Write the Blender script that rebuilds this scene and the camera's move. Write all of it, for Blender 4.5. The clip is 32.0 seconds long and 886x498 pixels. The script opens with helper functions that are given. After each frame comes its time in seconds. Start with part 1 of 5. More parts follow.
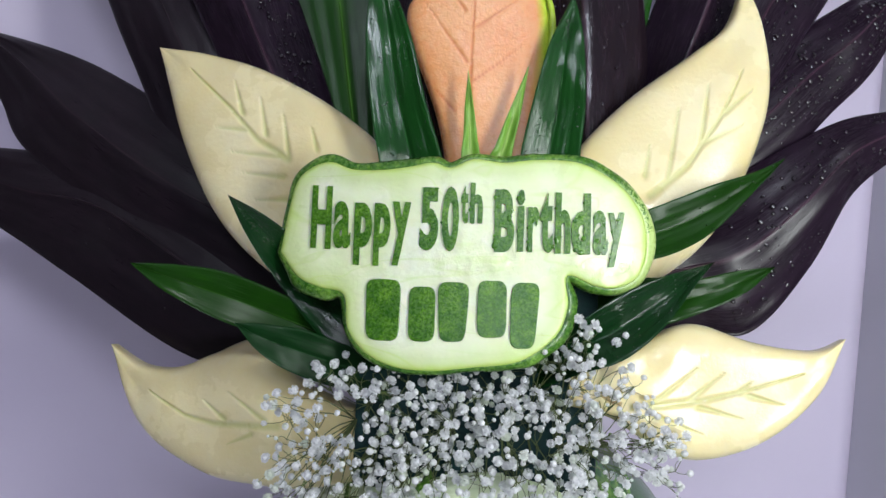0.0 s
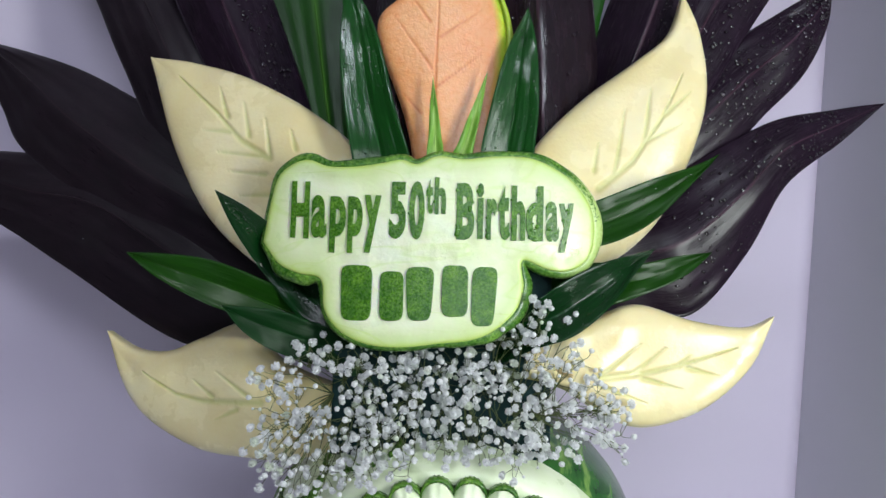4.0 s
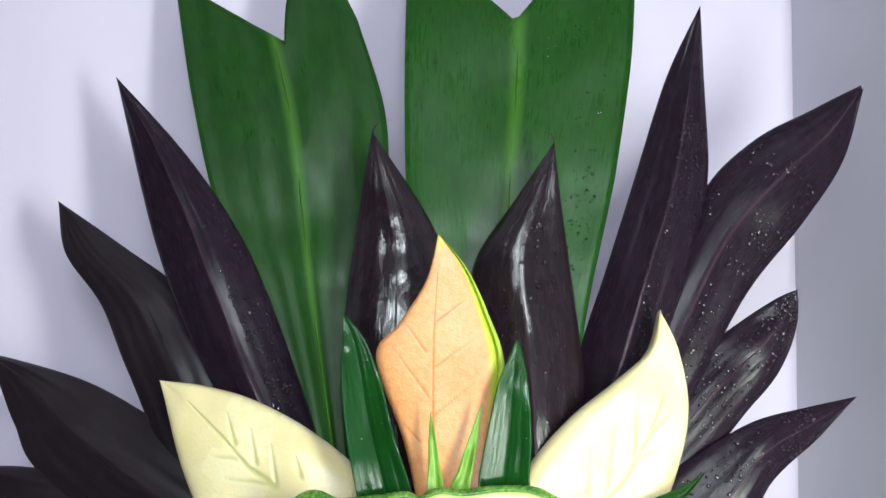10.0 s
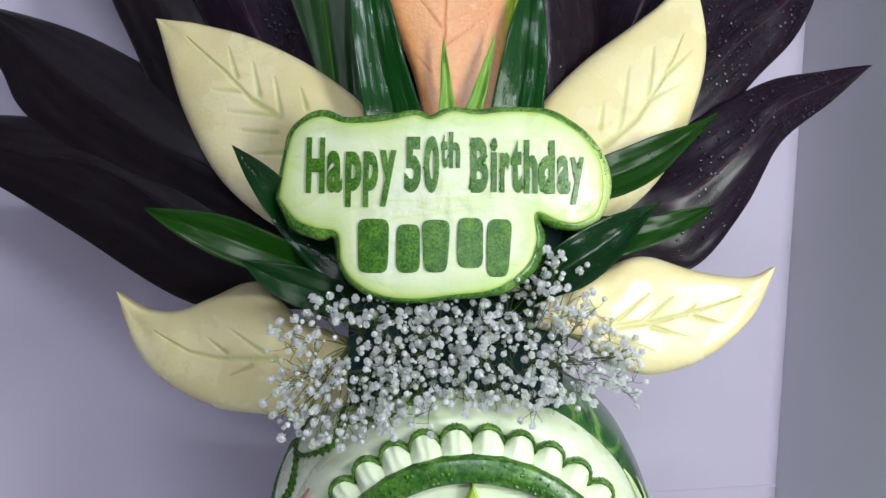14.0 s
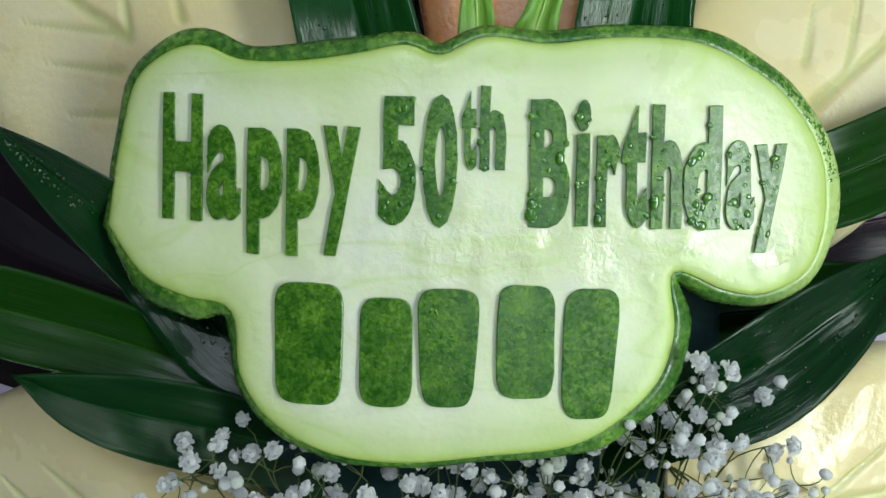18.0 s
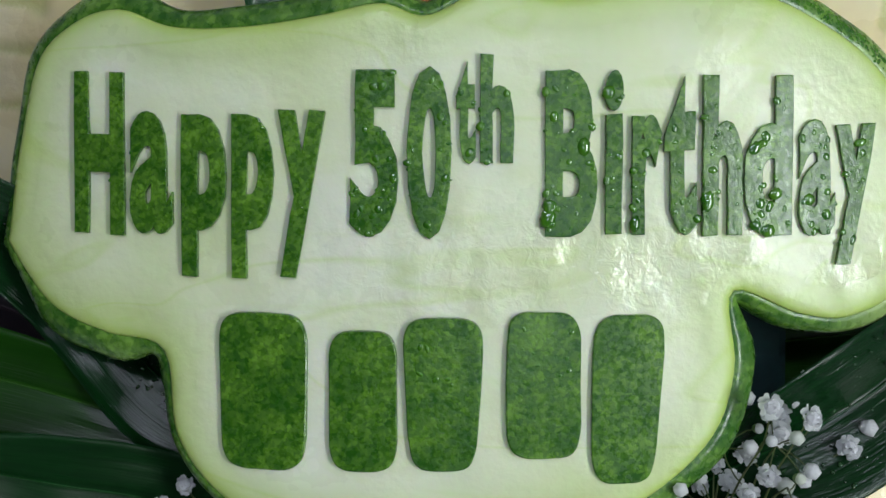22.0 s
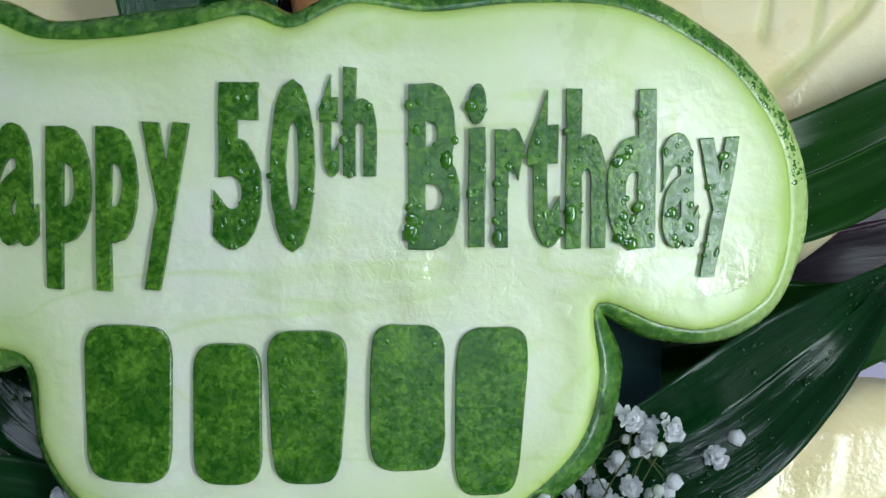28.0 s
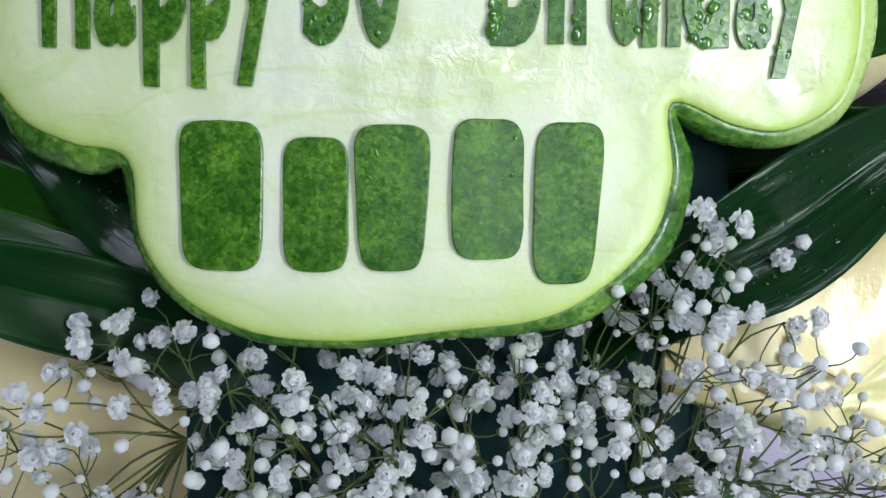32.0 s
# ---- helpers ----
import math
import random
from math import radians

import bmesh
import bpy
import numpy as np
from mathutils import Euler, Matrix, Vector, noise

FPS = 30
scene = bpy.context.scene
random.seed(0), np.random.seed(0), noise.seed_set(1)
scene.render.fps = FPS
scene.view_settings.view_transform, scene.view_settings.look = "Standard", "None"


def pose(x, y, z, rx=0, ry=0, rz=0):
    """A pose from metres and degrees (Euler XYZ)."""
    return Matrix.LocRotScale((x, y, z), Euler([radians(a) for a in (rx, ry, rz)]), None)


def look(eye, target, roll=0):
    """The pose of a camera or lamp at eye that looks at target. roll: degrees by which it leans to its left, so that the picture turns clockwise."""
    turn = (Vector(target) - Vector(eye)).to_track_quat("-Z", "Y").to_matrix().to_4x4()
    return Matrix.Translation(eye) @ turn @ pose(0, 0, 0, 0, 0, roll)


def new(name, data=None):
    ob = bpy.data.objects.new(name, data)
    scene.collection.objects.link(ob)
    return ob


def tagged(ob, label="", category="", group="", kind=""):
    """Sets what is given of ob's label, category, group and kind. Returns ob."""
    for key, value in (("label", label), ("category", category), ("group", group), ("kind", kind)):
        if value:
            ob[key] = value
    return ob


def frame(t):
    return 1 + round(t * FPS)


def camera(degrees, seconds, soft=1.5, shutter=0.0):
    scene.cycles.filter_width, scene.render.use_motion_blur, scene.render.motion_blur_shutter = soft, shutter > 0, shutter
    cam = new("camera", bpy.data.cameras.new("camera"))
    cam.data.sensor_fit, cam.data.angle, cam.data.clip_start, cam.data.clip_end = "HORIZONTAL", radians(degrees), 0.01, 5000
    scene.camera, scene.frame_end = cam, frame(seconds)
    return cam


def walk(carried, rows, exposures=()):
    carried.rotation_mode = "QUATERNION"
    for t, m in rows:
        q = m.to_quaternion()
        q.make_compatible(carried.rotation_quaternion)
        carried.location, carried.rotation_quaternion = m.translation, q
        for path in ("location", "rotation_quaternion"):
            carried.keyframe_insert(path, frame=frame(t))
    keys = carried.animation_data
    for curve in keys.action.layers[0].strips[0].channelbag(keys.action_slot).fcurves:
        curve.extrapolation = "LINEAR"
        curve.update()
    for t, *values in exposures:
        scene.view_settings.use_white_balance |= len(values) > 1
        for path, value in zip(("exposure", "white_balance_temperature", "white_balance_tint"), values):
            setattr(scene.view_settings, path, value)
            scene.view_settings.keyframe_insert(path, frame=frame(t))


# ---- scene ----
from mathutils import geometry

cam = camera(49.66, 32.0, soft=1.5, shutter=0.0)
PATH = [
    (0, look((0.0207, -0.4955, 1.2294), (-0.0132, -0.0031, 1.1491), 0.87)),
    (0.5, look((0.0152, -0.5221, 1.2229), (-0.0068, -0.0293, 1.1411), 1.37)),
    (1, look((0.0127, -0.5375, 1.2234), (0.0044, -0.0453, 1.1359), 1.51)),
    (1.5, look((0.0188, -0.5492, 1.2244), (0.0106, -0.0569, 1.1372), 1.38)),
    (2, look((0.0207, -0.5559, 1.2242), (0.0131, -0.0629, 1.1409), 1.33)),
    (2.5, look((0.0240, -0.5578, 1.2219), (0.0115, -0.0636, 1.1466), 0.91)),
    (4.5, look((0.0383, -0.5446, 1.2264), (0.0115, -0.0510, 1.1513), 0.55)),
    (5, look((0.0430, -0.5388, 1.2222), (0.0157, -0.0457, 1.1437), 0.44)),
    (5.5, look((0.0442, -0.5320, 1.2168), (0.0184, -0.0387, 1.1393), 0.24)),
    (6, look((0.0461, -0.5340, 1.2278), (0.0219, -0.0402, 1.1529), 0.20)),
    (6.5, look((0.0460, -0.5332, 1.2455), (0.0214, -0.0395, 1.1702), 0.25)),
    (7, look((0.0399, -0.5335, 1.2809), (0.0122, -0.0419, 1.1940), 0.43)),
    (7.5, look((0.0373, -0.5488, 1.3178), (0.0120, -0.0518, 1.2698), 0.55)),
    (8, look((0.0371, -0.5599, 1.3486), (0.0109, -0.0610, 1.3283), 0.21)),
    (8.5, look((0.0374, -0.5668, 1.3675), (0.0129, -0.0675, 1.3669), -0.06)),
    (9, look((0.0359, -0.5655, 1.3726), (0.0114, -0.0662, 1.3765), -0.32)),
    (9.5, look((0.0338, -0.5649, 1.3698), (0.0115, -0.0654, 1.3725), -0.80)),
    (10, look((0.0269, -0.5724, 1.3551), (0.0103, -0.0727, 1.3466), -1.18)),
    (10.5, look((0.0036, -0.5797, 1.2973), (-0.0079, -0.0809, 1.2640), -0.61)),
    (11, look((-0.0078, -0.5931, 1.2600), (-0.0140, -0.0964, 1.2028), 0.10)),
    (11.5, look((-0.0046, -0.6125, 1.2402), (-0.0090, -0.1174, 1.1710), 0.52)),
    (12, look((0.0079, -0.6190, 1.2118), (-0.0015, -0.1259, 1.1296), 0.52)),
    (12.5, look((0.0132, -0.6184, 1.2009), (-0.0042, -0.1263, 1.1138), 0.24)),
    (13, look((0.0145, -0.5979, 1.1900), (-0.0104, -0.1056, 1.1061), -0.59)),
    (13.5, look((0.0065, -0.5838, 1.2044), (-0.0025, -0.0903, 1.1245), -0.26)),
    (14, look((-0.0006, -0.5651, 1.2041), (-0.0025, -0.0714, 1.1255), 0.40)),
    (14.5, look((-0.0150, -0.5402, 1.1995), (-0.0113, -0.0454, 1.1272), 0.72)),
    (16.5, look((-0.0069, -0.4332, 1.2074), (-0.0155, 0.0585, 1.1170), 0.44)),
    (17, look((-0.0060, -0.4248, 1.2148), (-0.0143, 0.0668, 1.1238), 0.51)),
    (17.3, look((-0.0058, -0.4180, 1.2152), (-0.0141, 0.0735, 1.1236), 0.50)),
    (17.4, look((-0.0010, -0.3440, 1.2210), (-0.0155, 0.1420, 1.1030), 0.46)),
    (17.5, look((0.0029, -0.2748, 1.2257), (-0.0170, 0.2042, 1.0836), 0.42)),
    (18, look((-0.0007, -0.2427, 1.2171), (-0.0167, 0.2340, 1.0672), 0.58)),
    (18.5, look((-0.0022, -0.2392, 1.2178), (-0.0182, 0.2375, 1.0678), 0.51)),
    (19, look((-0.0048, -0.2202, 1.2089), (-0.0202, 0.2571, 1.0611), 0.38)),
    (19.5, look((-0.0045, -0.2058, 1.2067), (-0.0203, 0.2714, 1.0582), 0.07)),
    (20, look((-0.0002, -0.1943, 1.2043), (-0.0161, 0.2825, 1.0547), -0.11)),
    (20.5, look((0.0008, -0.1927, 1.2040), (-0.0141, 0.2847, 1.0561), -0.16)),
    (21, look((0.0005, -0.1906, 1.2041), (-0.0155, 0.2870, 1.0569), -0.29)),
    (21.5, look((0.0006, -0.1879, 1.2041), (-0.0151, 0.2894, 1.0559), -0.39)),
    (22, look((-0.0009, -0.1881, 1.2025), (-0.0167, 0.2895, 1.0552), -0.39)),
    (22.5, look((-0.0017, -0.1875, 1.2032), (-0.0160, 0.2900, 1.0556), -0.23)),
    (23, look((-0.0013, -0.1873, 1.2037), (-0.0145, 0.2903, 1.0561), -0.04)),
    (23.5, look((-0.0003, -0.1874, 1.2045), (-0.0147, 0.2900, 1.0568), -0.05)),
    (24, look((-0.0015, -0.1890, 1.2034), (-0.0136, 0.2891, 1.0575), 0.11)),
    (24.5, look((0.0001, -0.1886, 1.2032), (-0.0121, 0.2889, 1.0555), 0.05)),
    (25, look((0.0002, -0.1885, 1.2039), (-0.0121, 0.2887, 1.0552), -0.08)),
    (25.5, look((0.0018, -0.1888, 1.2032), (-0.0086, 0.2888, 1.0554), -0.15)),
    (26, look((0.0071, -0.1881, 1.2040), (-0.0018, 0.2889, 1.0545), -0.23)),
    (26.5, look((0.0125, -0.1875, 1.2041), (0.0058, 0.2889, 1.0525), -0.16)),
    (28.5, look((0.0232, -0.1868, 1.2063), (0.0181, 0.2907, 1.0579), 0.06)),
    (29, look((0.0224, -0.1876, 1.2057), (0.0194, 0.2904, 1.0587), 0.03)),
    (29.5, look((0.0243, -0.1875, 1.2059), (0.0192, 0.2901, 1.0579), -0.16)),
    (30, look((0.0262, -0.1878, 1.2059), (0.0205, 0.2890, 1.0557), -0.26)),
    (30.5, look((0.0241, -0.1909, 1.1978), (0.0162, 0.2861, 1.0481), -0.38)),
    (31, look((0.0196, -0.1957, 1.1860), (0.0070, 0.2794, 1.0306), -0.33)),
    (31.5, look((0.0144, -0.2006, 1.1825), (-0.0012, 0.2721, 1.0204), -0.19)),
    (32, look((0.0115, -0.2061, 1.1739), (-0.0072, 0.2658, 1.0098), -0.04)),
]

EXPOSURES = [(0.0, 0.30, 6550, 8), (1.0, 0.02, 6600, 6), (2.0, 0.31, 6600, 7), (5.0, 0.22, 6600, 3), (6.4, 0.26, 6600, 3), (7.0, 0.16, 6650, 1), (8.0, 0.72, 6850, 12), (8.5, 1.18, 6850, 9), (9.0, 1.22, 6850, 2), (9.4, 1.2, 6800, 2), (10.0, 1.02, 6850, -4), (11.0, 0.2, 7200, -20), (12.0, 0.02, 7050, -15), (12.8, 0.17, 6800, -7), (14.0, 0.31, 6650, 2), (16.5, 0.29, 6500, 3), (17.2, 0.28, 6500, 0), (18.0, -0.06, 6550, -5), (19.0, -0.50, 6550, -5), (20.0, -0.18, 6500, 1), (21.0, -0.27, 6450, 5), (22.0, -0.32, 6400, 6), (23.0, 0.03, 6450, 4), (24.0, -0.16, 6400, 5), (26.0, -0.18, 6300, 6), (29.0, -0.20, 5900, -1), (30.0, -0.20, 5900, -1), (31.0, -0.16, 6200, 4), (32.0, 0.13, 6300, 6)]
walk(cam, PATH, EXPOSURES)

# ---- world, lights ----
LEAN = 0.2832                      # the display leans back by this much per metre of height
CORNER = Vector((0.33, 0.345, 0.0))
TURN = radians(9.0)
ALONG = Vector((-math.cos(TURN), -math.sin(TURN), 0.0))   # along the back wall, away from the corner
OUT = Vector((math.sin(TURN), -math.cos(TURN), 0.0))      # along the side wall, towards the room
ROOM_L, ROOM_W, ROOM_H, TABLE_Z = 3.0, 3.2, 2.5, 0.76


def room_pt(a, b, z):
    """A place a metres along the back wall and b metres out from it."""
    p = CORNER + ALONG * a + OUT * b
    return Vector((p.x, p.y, z))


world = bpy.data.worlds.new("daylight")
scene.world = world
world.use_nodes = True
wn = world.node_tree.nodes
sky = wn.new("ShaderNodeTexSky")
sky.sky_type, sky.sun_disc, sky.sun_elevation, sky.sun_rotation = "NISHITA", False, radians(35), radians(160)
wn["Background"].inputs["Strength"].default_value = 0.1
world.node_tree.links.new(sky.outputs["Color"], wn["Background"].inputs["Color"])


def area_lamp(name, eye, target, w, h, power, colour):
    data = bpy.data.lights.new(name, "AREA")
    data.shape, data.size, data.size_y, data.energy, data.color = "RECTANGLE", w, h, power, colour
    ob = new(name, data)
    ob.matrix_world = look(eye, target)
    return ob


WIN_A, WIN_Z, WIN_W, WIN_H = 0.55, 1.92, 0.6, 0.7
area_lamp("window_daylight", room_pt(WIN_A, ROOM_W - 0.05, WIN_Z), room_pt(0.35, 0.0, 1.15), WIN_W, WIN_H, 5.6, (0.74, 0.81, 1.0))
area_lamp("work_lamp", (0.46, -0.44, 1.23), (0.05, 0.03, 1.13), 0.22, 0.40, 6.2, (0.94, 0.99, 0.99))
area_lamp("ceiling_tube_lamp", (0.02, -1.62, ROOM_H - 0.06), (0.05, 0.1, 1.2), 0.85, 0.10, 9.5, (0.80, 0.85, 1.0))

# ---- materials ----


class Mat:
    """A node material with short ways to add nodes."""

    def __init__(self, name, **values):
        self.m = bpy.data.materials.new(name)
        self.m.use_nodes = True
        self.t = self.m.node_tree
        self.b = self.t.nodes["Principled BSDF"]
        for key, v in values.items():
            self.b.inputs[key.replace("_", " ")].default_value = v

    def node(self, kind, **inputs):
        n = self.t.nodes.new(kind)
        for key, v in inputs.items():
            self.put(n.inputs[key.replace("_", " ")], v)
        return n

    def put(self, socket, v):
        if isinstance(v, bpy.types.NodeSocket):
            self.t.links.new(v, socket)
        else:
            socket.default_value = v

    def set(self, key, v):
        self.put(self.b.inputs[key], v)

    def coords(self, which="Object", scale=(1, 1, 1)):
        c = self.node("ShaderNodeTexCoord")
        return self.node("ShaderNodeMapping", Vector=c.outputs[which], Scale=scale).outputs["Vector"]

    def noise(self, vector, scale, detail=4.0, rough=0.55, distort=0.0):
        return self.node("ShaderNodeTexNoise", Vector=vector, Scale=scale, Detail=detail, Roughness=rough, Distortion=distort).outputs["Fac"]

    def ramp(self, fac, *stops):
        n = self.node("ShaderNodeValToRGB", Fac=fac)
        e = n.color_ramp.elements
        while len(e) < len(stops):
            e.new(0.5)
        for el, (p, c) in zip(e, stops):
            el.position, el.color = p, (*c, 1) if len(c) == 3 else c
        return n.outputs["Color"]

    def mix(self, fac, a, b, kind="MIX"):
        n = self.t.nodes.new("ShaderNodeMix")
        n.data_type, n.blend_type = "RGBA", kind
        self.put(n.inputs[0], fac)
        self.put(n.inputs[6], a if not isinstance(a, tuple) else (*a, 1))
        self.put(n.inputs[7], b if not isinstance(b, tuple) else (*b, 1))
        return n.outputs[2]

    def calc(self, op, a, b=0.0):
        n = self.t.nodes.new("ShaderNodeMath")
        n.operation = op
        self.put(n.inputs[0], a)
        self.put(n.inputs[1], b)
        return n.outputs[0]

    def attr(self, name):
        n = self.t.nodes.new("ShaderNodeAttribute")
        n.attribute_name = name
        return n.outputs["Fac"]

    def rnd(self):
        return self.node("ShaderNodeObjectInfo").outputs["Random"]

    def bump(self, height, strength, distance):
        prior = self.b.inputs["Normal"]
        n = self.node("ShaderNodeBump", Height=height, Strength=strength, Distance=distance)
        if prior.is_linked:
            self.t.links.new(prior.links[0].from_socket, n.inputs["Normal"])
        self.t.links.new(n.outputs["Normal"], prior)


def grey(v):
    return (v, v, v)


def leaf_material(name, dark, light, rib, rough, streak, rib_width, spec=0.4, ridges=0.0):
    """Leaf blade: long parallel veins, a paler midrib, blotches and a waxy or wet gloss."""
    m = Mat(name, Specular_IOR_Level=spec)
    uv = m.coords("UV", (1, 1, 1))
    fine = m.noise(m.coords("UV", (55, 6, 1)), 1.0, 4.0)
    broad = m.noise(m.coords("UV", (9, 5, 1)), 1.0, 3.0)
    blot = m.noise(m.coords("Object"), 38.0, 5.0, 0.6)
    col = m.ramp(m.calc("ADD", m.calc("MULTIPLY", fine, 0.5), m.calc("MULTIPLY", broad, 0.5)), (0.32, dark), (0.68, light))
    col = m.mix(m.ramp(blot, (0.35, grey(0.0)), (0.75, grey(0.45))), col, tuple(c * 0.6 for c in dark))
    across = m.calc("ABSOLUTE", m.node("ShaderNodeSeparateXYZ", Vector=uv).outputs["X"])
    col = m.mix(m.ramp(across, (0.0, grey(1.0)), (rib_width, grey(0.0))), col, rib)
    m.set("Base Color", col)
    m.set("Roughness", m.ramp(m.calc("ADD", m.calc("MULTIPLY", blot, 0.5), m.calc("MULTIPLY", fine, 0.5)), (0.3, grey(rough * 0.6)), (0.7, grey(rough * 1.5))))
    m.bump(fine, streak, 0.00012)
    m.bump(broad, streak, 0.0005)
    if ridges:
        m.bump(m.noise(m.coords("UV", (34, 1.2, 1)), 1.0, 3.0, 0.6), ridges, 0.0006)
        m.bump(m.noise(m.coords("Object"), 900.0, 2.0), ridges * 0.35, 0.0003)
    return m.m


DARK_LEAF = leaf_material("purple_black_leaf", (0.008, 0.005, 0.008), (0.018, 0.011, 0.017), (0.024, 0.012, 0.018), 0.36, 0.25, 0.02, 0.30)
DARK_LEAF_WET = leaf_material("damp_purple_leaf", (0.009, 0.005, 0.010), (0.023, 0.012, 0.024), (0.055, 0.025, 0.042), 0.24, 0.3, 0.05, 0.20, 0.08)
DARK_LEAF_FILM = leaf_material("wet_purple_leaf", (0.008, 0.005, 0.007), (0.024, 0.013, 0.020), (0.040, 0.018, 0.028), 0.13, 0.8, 0.04, 0.40, 0.2)
GREEN_LEAF = leaf_material("broad_green_leaf", (0.006, 0.040, 0.003), (0.012, 0.066, 0.005), (0.045, 0.14, 0.014), 0.36, 0.35, 0.09, 0.20)
BLADE_LEAF = leaf_material("dark_green_blade", (0.005, 0.040, 0.007), (0.012, 0.078, 0.012), (0.018, 0.10, 0.02), 0.09, 0.5, 0.03, 0.34, 0.16)
BLADE_DARK = leaf_material("wet_dark_green_blade", (0.002, 0.018, 0.004), (0.005, 0.036, 0.007), (0.008, 0.05, 0.012), 0.07, 0.5, 0.03, 0.28, 0.18)
GREEN_WET = leaf_material("wet_broad_green_leaf", (0.008, 0.050, 0.004), (0.016, 0.085, 0.008), (0.05, 0.15, 0.016), 0.30, 0.5, 0.09, 0.20, 0.25)
BLADE_SIDE = leaf_material("smooth_green_blade", (0.006, 0.034, 0.003), (0.012, 0.054, 0.004), (0.024, 0.08, 0.010), 0.22, 0.2, 0.05, 0.16)
# green blade copy with shade put into its colour: darker, little gloss
BLADE_SHADED = leaf_material("shaded_green_blade", (0.003, 0.020, 0.005), (0.006, 0.040, 0.008), (0.010, 0.06, 0.012), 0.35, 0.2, 0.03, 0.1)
SHOOT_LEAF = leaf_material("pale_green_shoot", (0.10, 0.28, 0.02), (0.24, 0.46, 0.06), (0.40, 0.60, 0.16), 0.35, 0.3, 0.4)


def cream_material():
    m = Mat("cream_melon_flesh", Subsurface_Weight=0.25, Subsurface_Scale=0.004)
    m.b.inputs["Subsurface Radius"].default_value = (1.0, 0.8, 0.35)
    obj = m.coords("Object")
    n1, n2 = m.noise(obj, 22.0, 4.0), m.noise(obj, 160.0, 4.0)
    col = m.ramp(n1, (0.3, (0.78, 0.65, 0.33)), (0.5, (0.82, 0.71, 0.40)), (0.72, (0.85, 0.77, 0.51)))
    col = m.mix(m.ramp(n2, (0.55, grey(0.0)), (0.8, grey(0.30))), col, (0.80, 0.74, 0.52))
    col = m.mix(m.attr("groove"), col, (0.54, 0.55, 0.21))
    col = m.mix(m.attr("rim"), col, (0.80, 0.72, 0.48))
    m.set("Base Color", col)
    m.set("Roughness", m.ramp(n1, (0.4, grey(0.10)), (0.62, grey(0.38))))
    m.bump(n2, 0.25, 0.0006)
    m.bump(n1, 0.15, 0.002)
    m.bump(m.noise(obj, 420.0, 3.0, 0.6), 0.45, 0.0005)
    return m.m


CREAM = cream_material()


def papaya_material():
    m = Mat("orange_papaya_flesh", Subsurface_Weight=0.25, Subsurface_Scale=0.004)
    m.b.inputs["Subsurface Radius"].default_value = (1.0, 0.5, 0.25)
    obj = m.coords("Object")
    n1, n2 = m.noise(obj, 18.0, 4.0), m.noise(obj, 210.0, 5.0)
    col = m.ramp(n1, (0.3, (0.79, 0.33, 0.13)), (0.7, (0.84, 0.42, 0.18)))
    col = m.mix(m.ramp(n2, (0.5, grey(0.0)), (0.8, grey(0.25))), col, (0.86, 0.56, 0.30))
    col = m.mix(m.attr("groove"), col, (0.62, 0.19, 0.055))
    col = m.mix(m.attr("rim"), col, (0.50, 0.62, 0.06))
    m.set("Base Color", col)
    m.set("Roughness", m.ramp(n2, (0.3, grey(0.18)), (0.7, grey(0.42))))
    m.bump(n2, 0.5, 0.0006)
    m.bump(m.noise(obj, 700.0, 2.0), 0.45, 0.0004)
    return m.m


PAPAYA = papaya_material()


def flesh_material():
    """Wet melon flesh: milky white at heart, green towards its rind, with cloudy fibres and knife marks."""
    m = Mat("pale_green_melon_flesh", Subsurface_Weight=0.35, Subsurface_Scale=0.004)
    m.b.inputs["Subsurface Radius"].default_value = (0.7, 1.0, 0.4)
    obj = m.coords("Object")
    cloud, n1 = m.noise(obj, 20.0, 3.0, 0.5, 0.5), m.noise(obj, 70.0, 4.0)
    fibre = m.noise(m.coords("Object", (22, 22, 95)), 1.0, 4.0, 0.55, 1.0)
    both = m.calc("ADD", m.calc("MULTIPLY", cloud, 0.7), m.calc("MULTIPLY", n1, 0.3))
    col = m.ramp(both, (0.34, (0.69, 0.78, 0.44)), (0.48, (0.76, 0.82, 0.55)), (0.62, (0.82, 0.86, 0.68)))
    col = m.mix(m.ramp(fibre, (0.54, grey(0.0)), (0.74, grey(0.45))), col, (0.64, 0.75, 0.35))
    vein = m.calc("ABSOLUTE", m.calc("SUBTRACT", m.noise(m.coords("Object", (10, 10, 34)), 1.0, 2.0, 0.5, 0.8), 0.5))
    col = m.mix(m.ramp(vein, (0.0, grey(0.40)), (0.016, grey(0.0))), col, (0.55, 0.70, 0.20))
    edge = m.calc("ADD", m.attr("edge"), m.calc("MULTIPLY", m.calc("SUBTRACT", n1, 0.5), 0.35))
    col = m.mix(m.ramp(edge, (0.08, grey(0.0)), (0.30, grey(0.40)), (0.55, grey(0.80)), (0.95, grey(1.0))), col, (0.46, 0.63, 0.12))
    m.set("Base Color", col)
    mottle = m.noise(obj, 48.0, 4.0, 0.6)
    m.set("Roughness", m.mix(m.attr("wet"), m.ramp(mottle, (0.35, grey(0.24)), (0.65, grey(0.46))), (0.09, 0.09, 0.09)))
    m.bump(fibre, 0.10, 0.0006)
    m.bump(m.noise(obj, 130.0, 2.0, 0.5, 0.4), 0.28, 0.0010)
    m.bump(m.noise(obj, 520.0, 3.0, 0.6), 0.30, 0.0004)
    m.bump(m.calc("MULTIPLY", m.noise(obj, 330.0, 3.0, 0.6, 0.6), m.attr("wet")), 0.35, 0.0012)
    return m.m


FLESH = flesh_material()


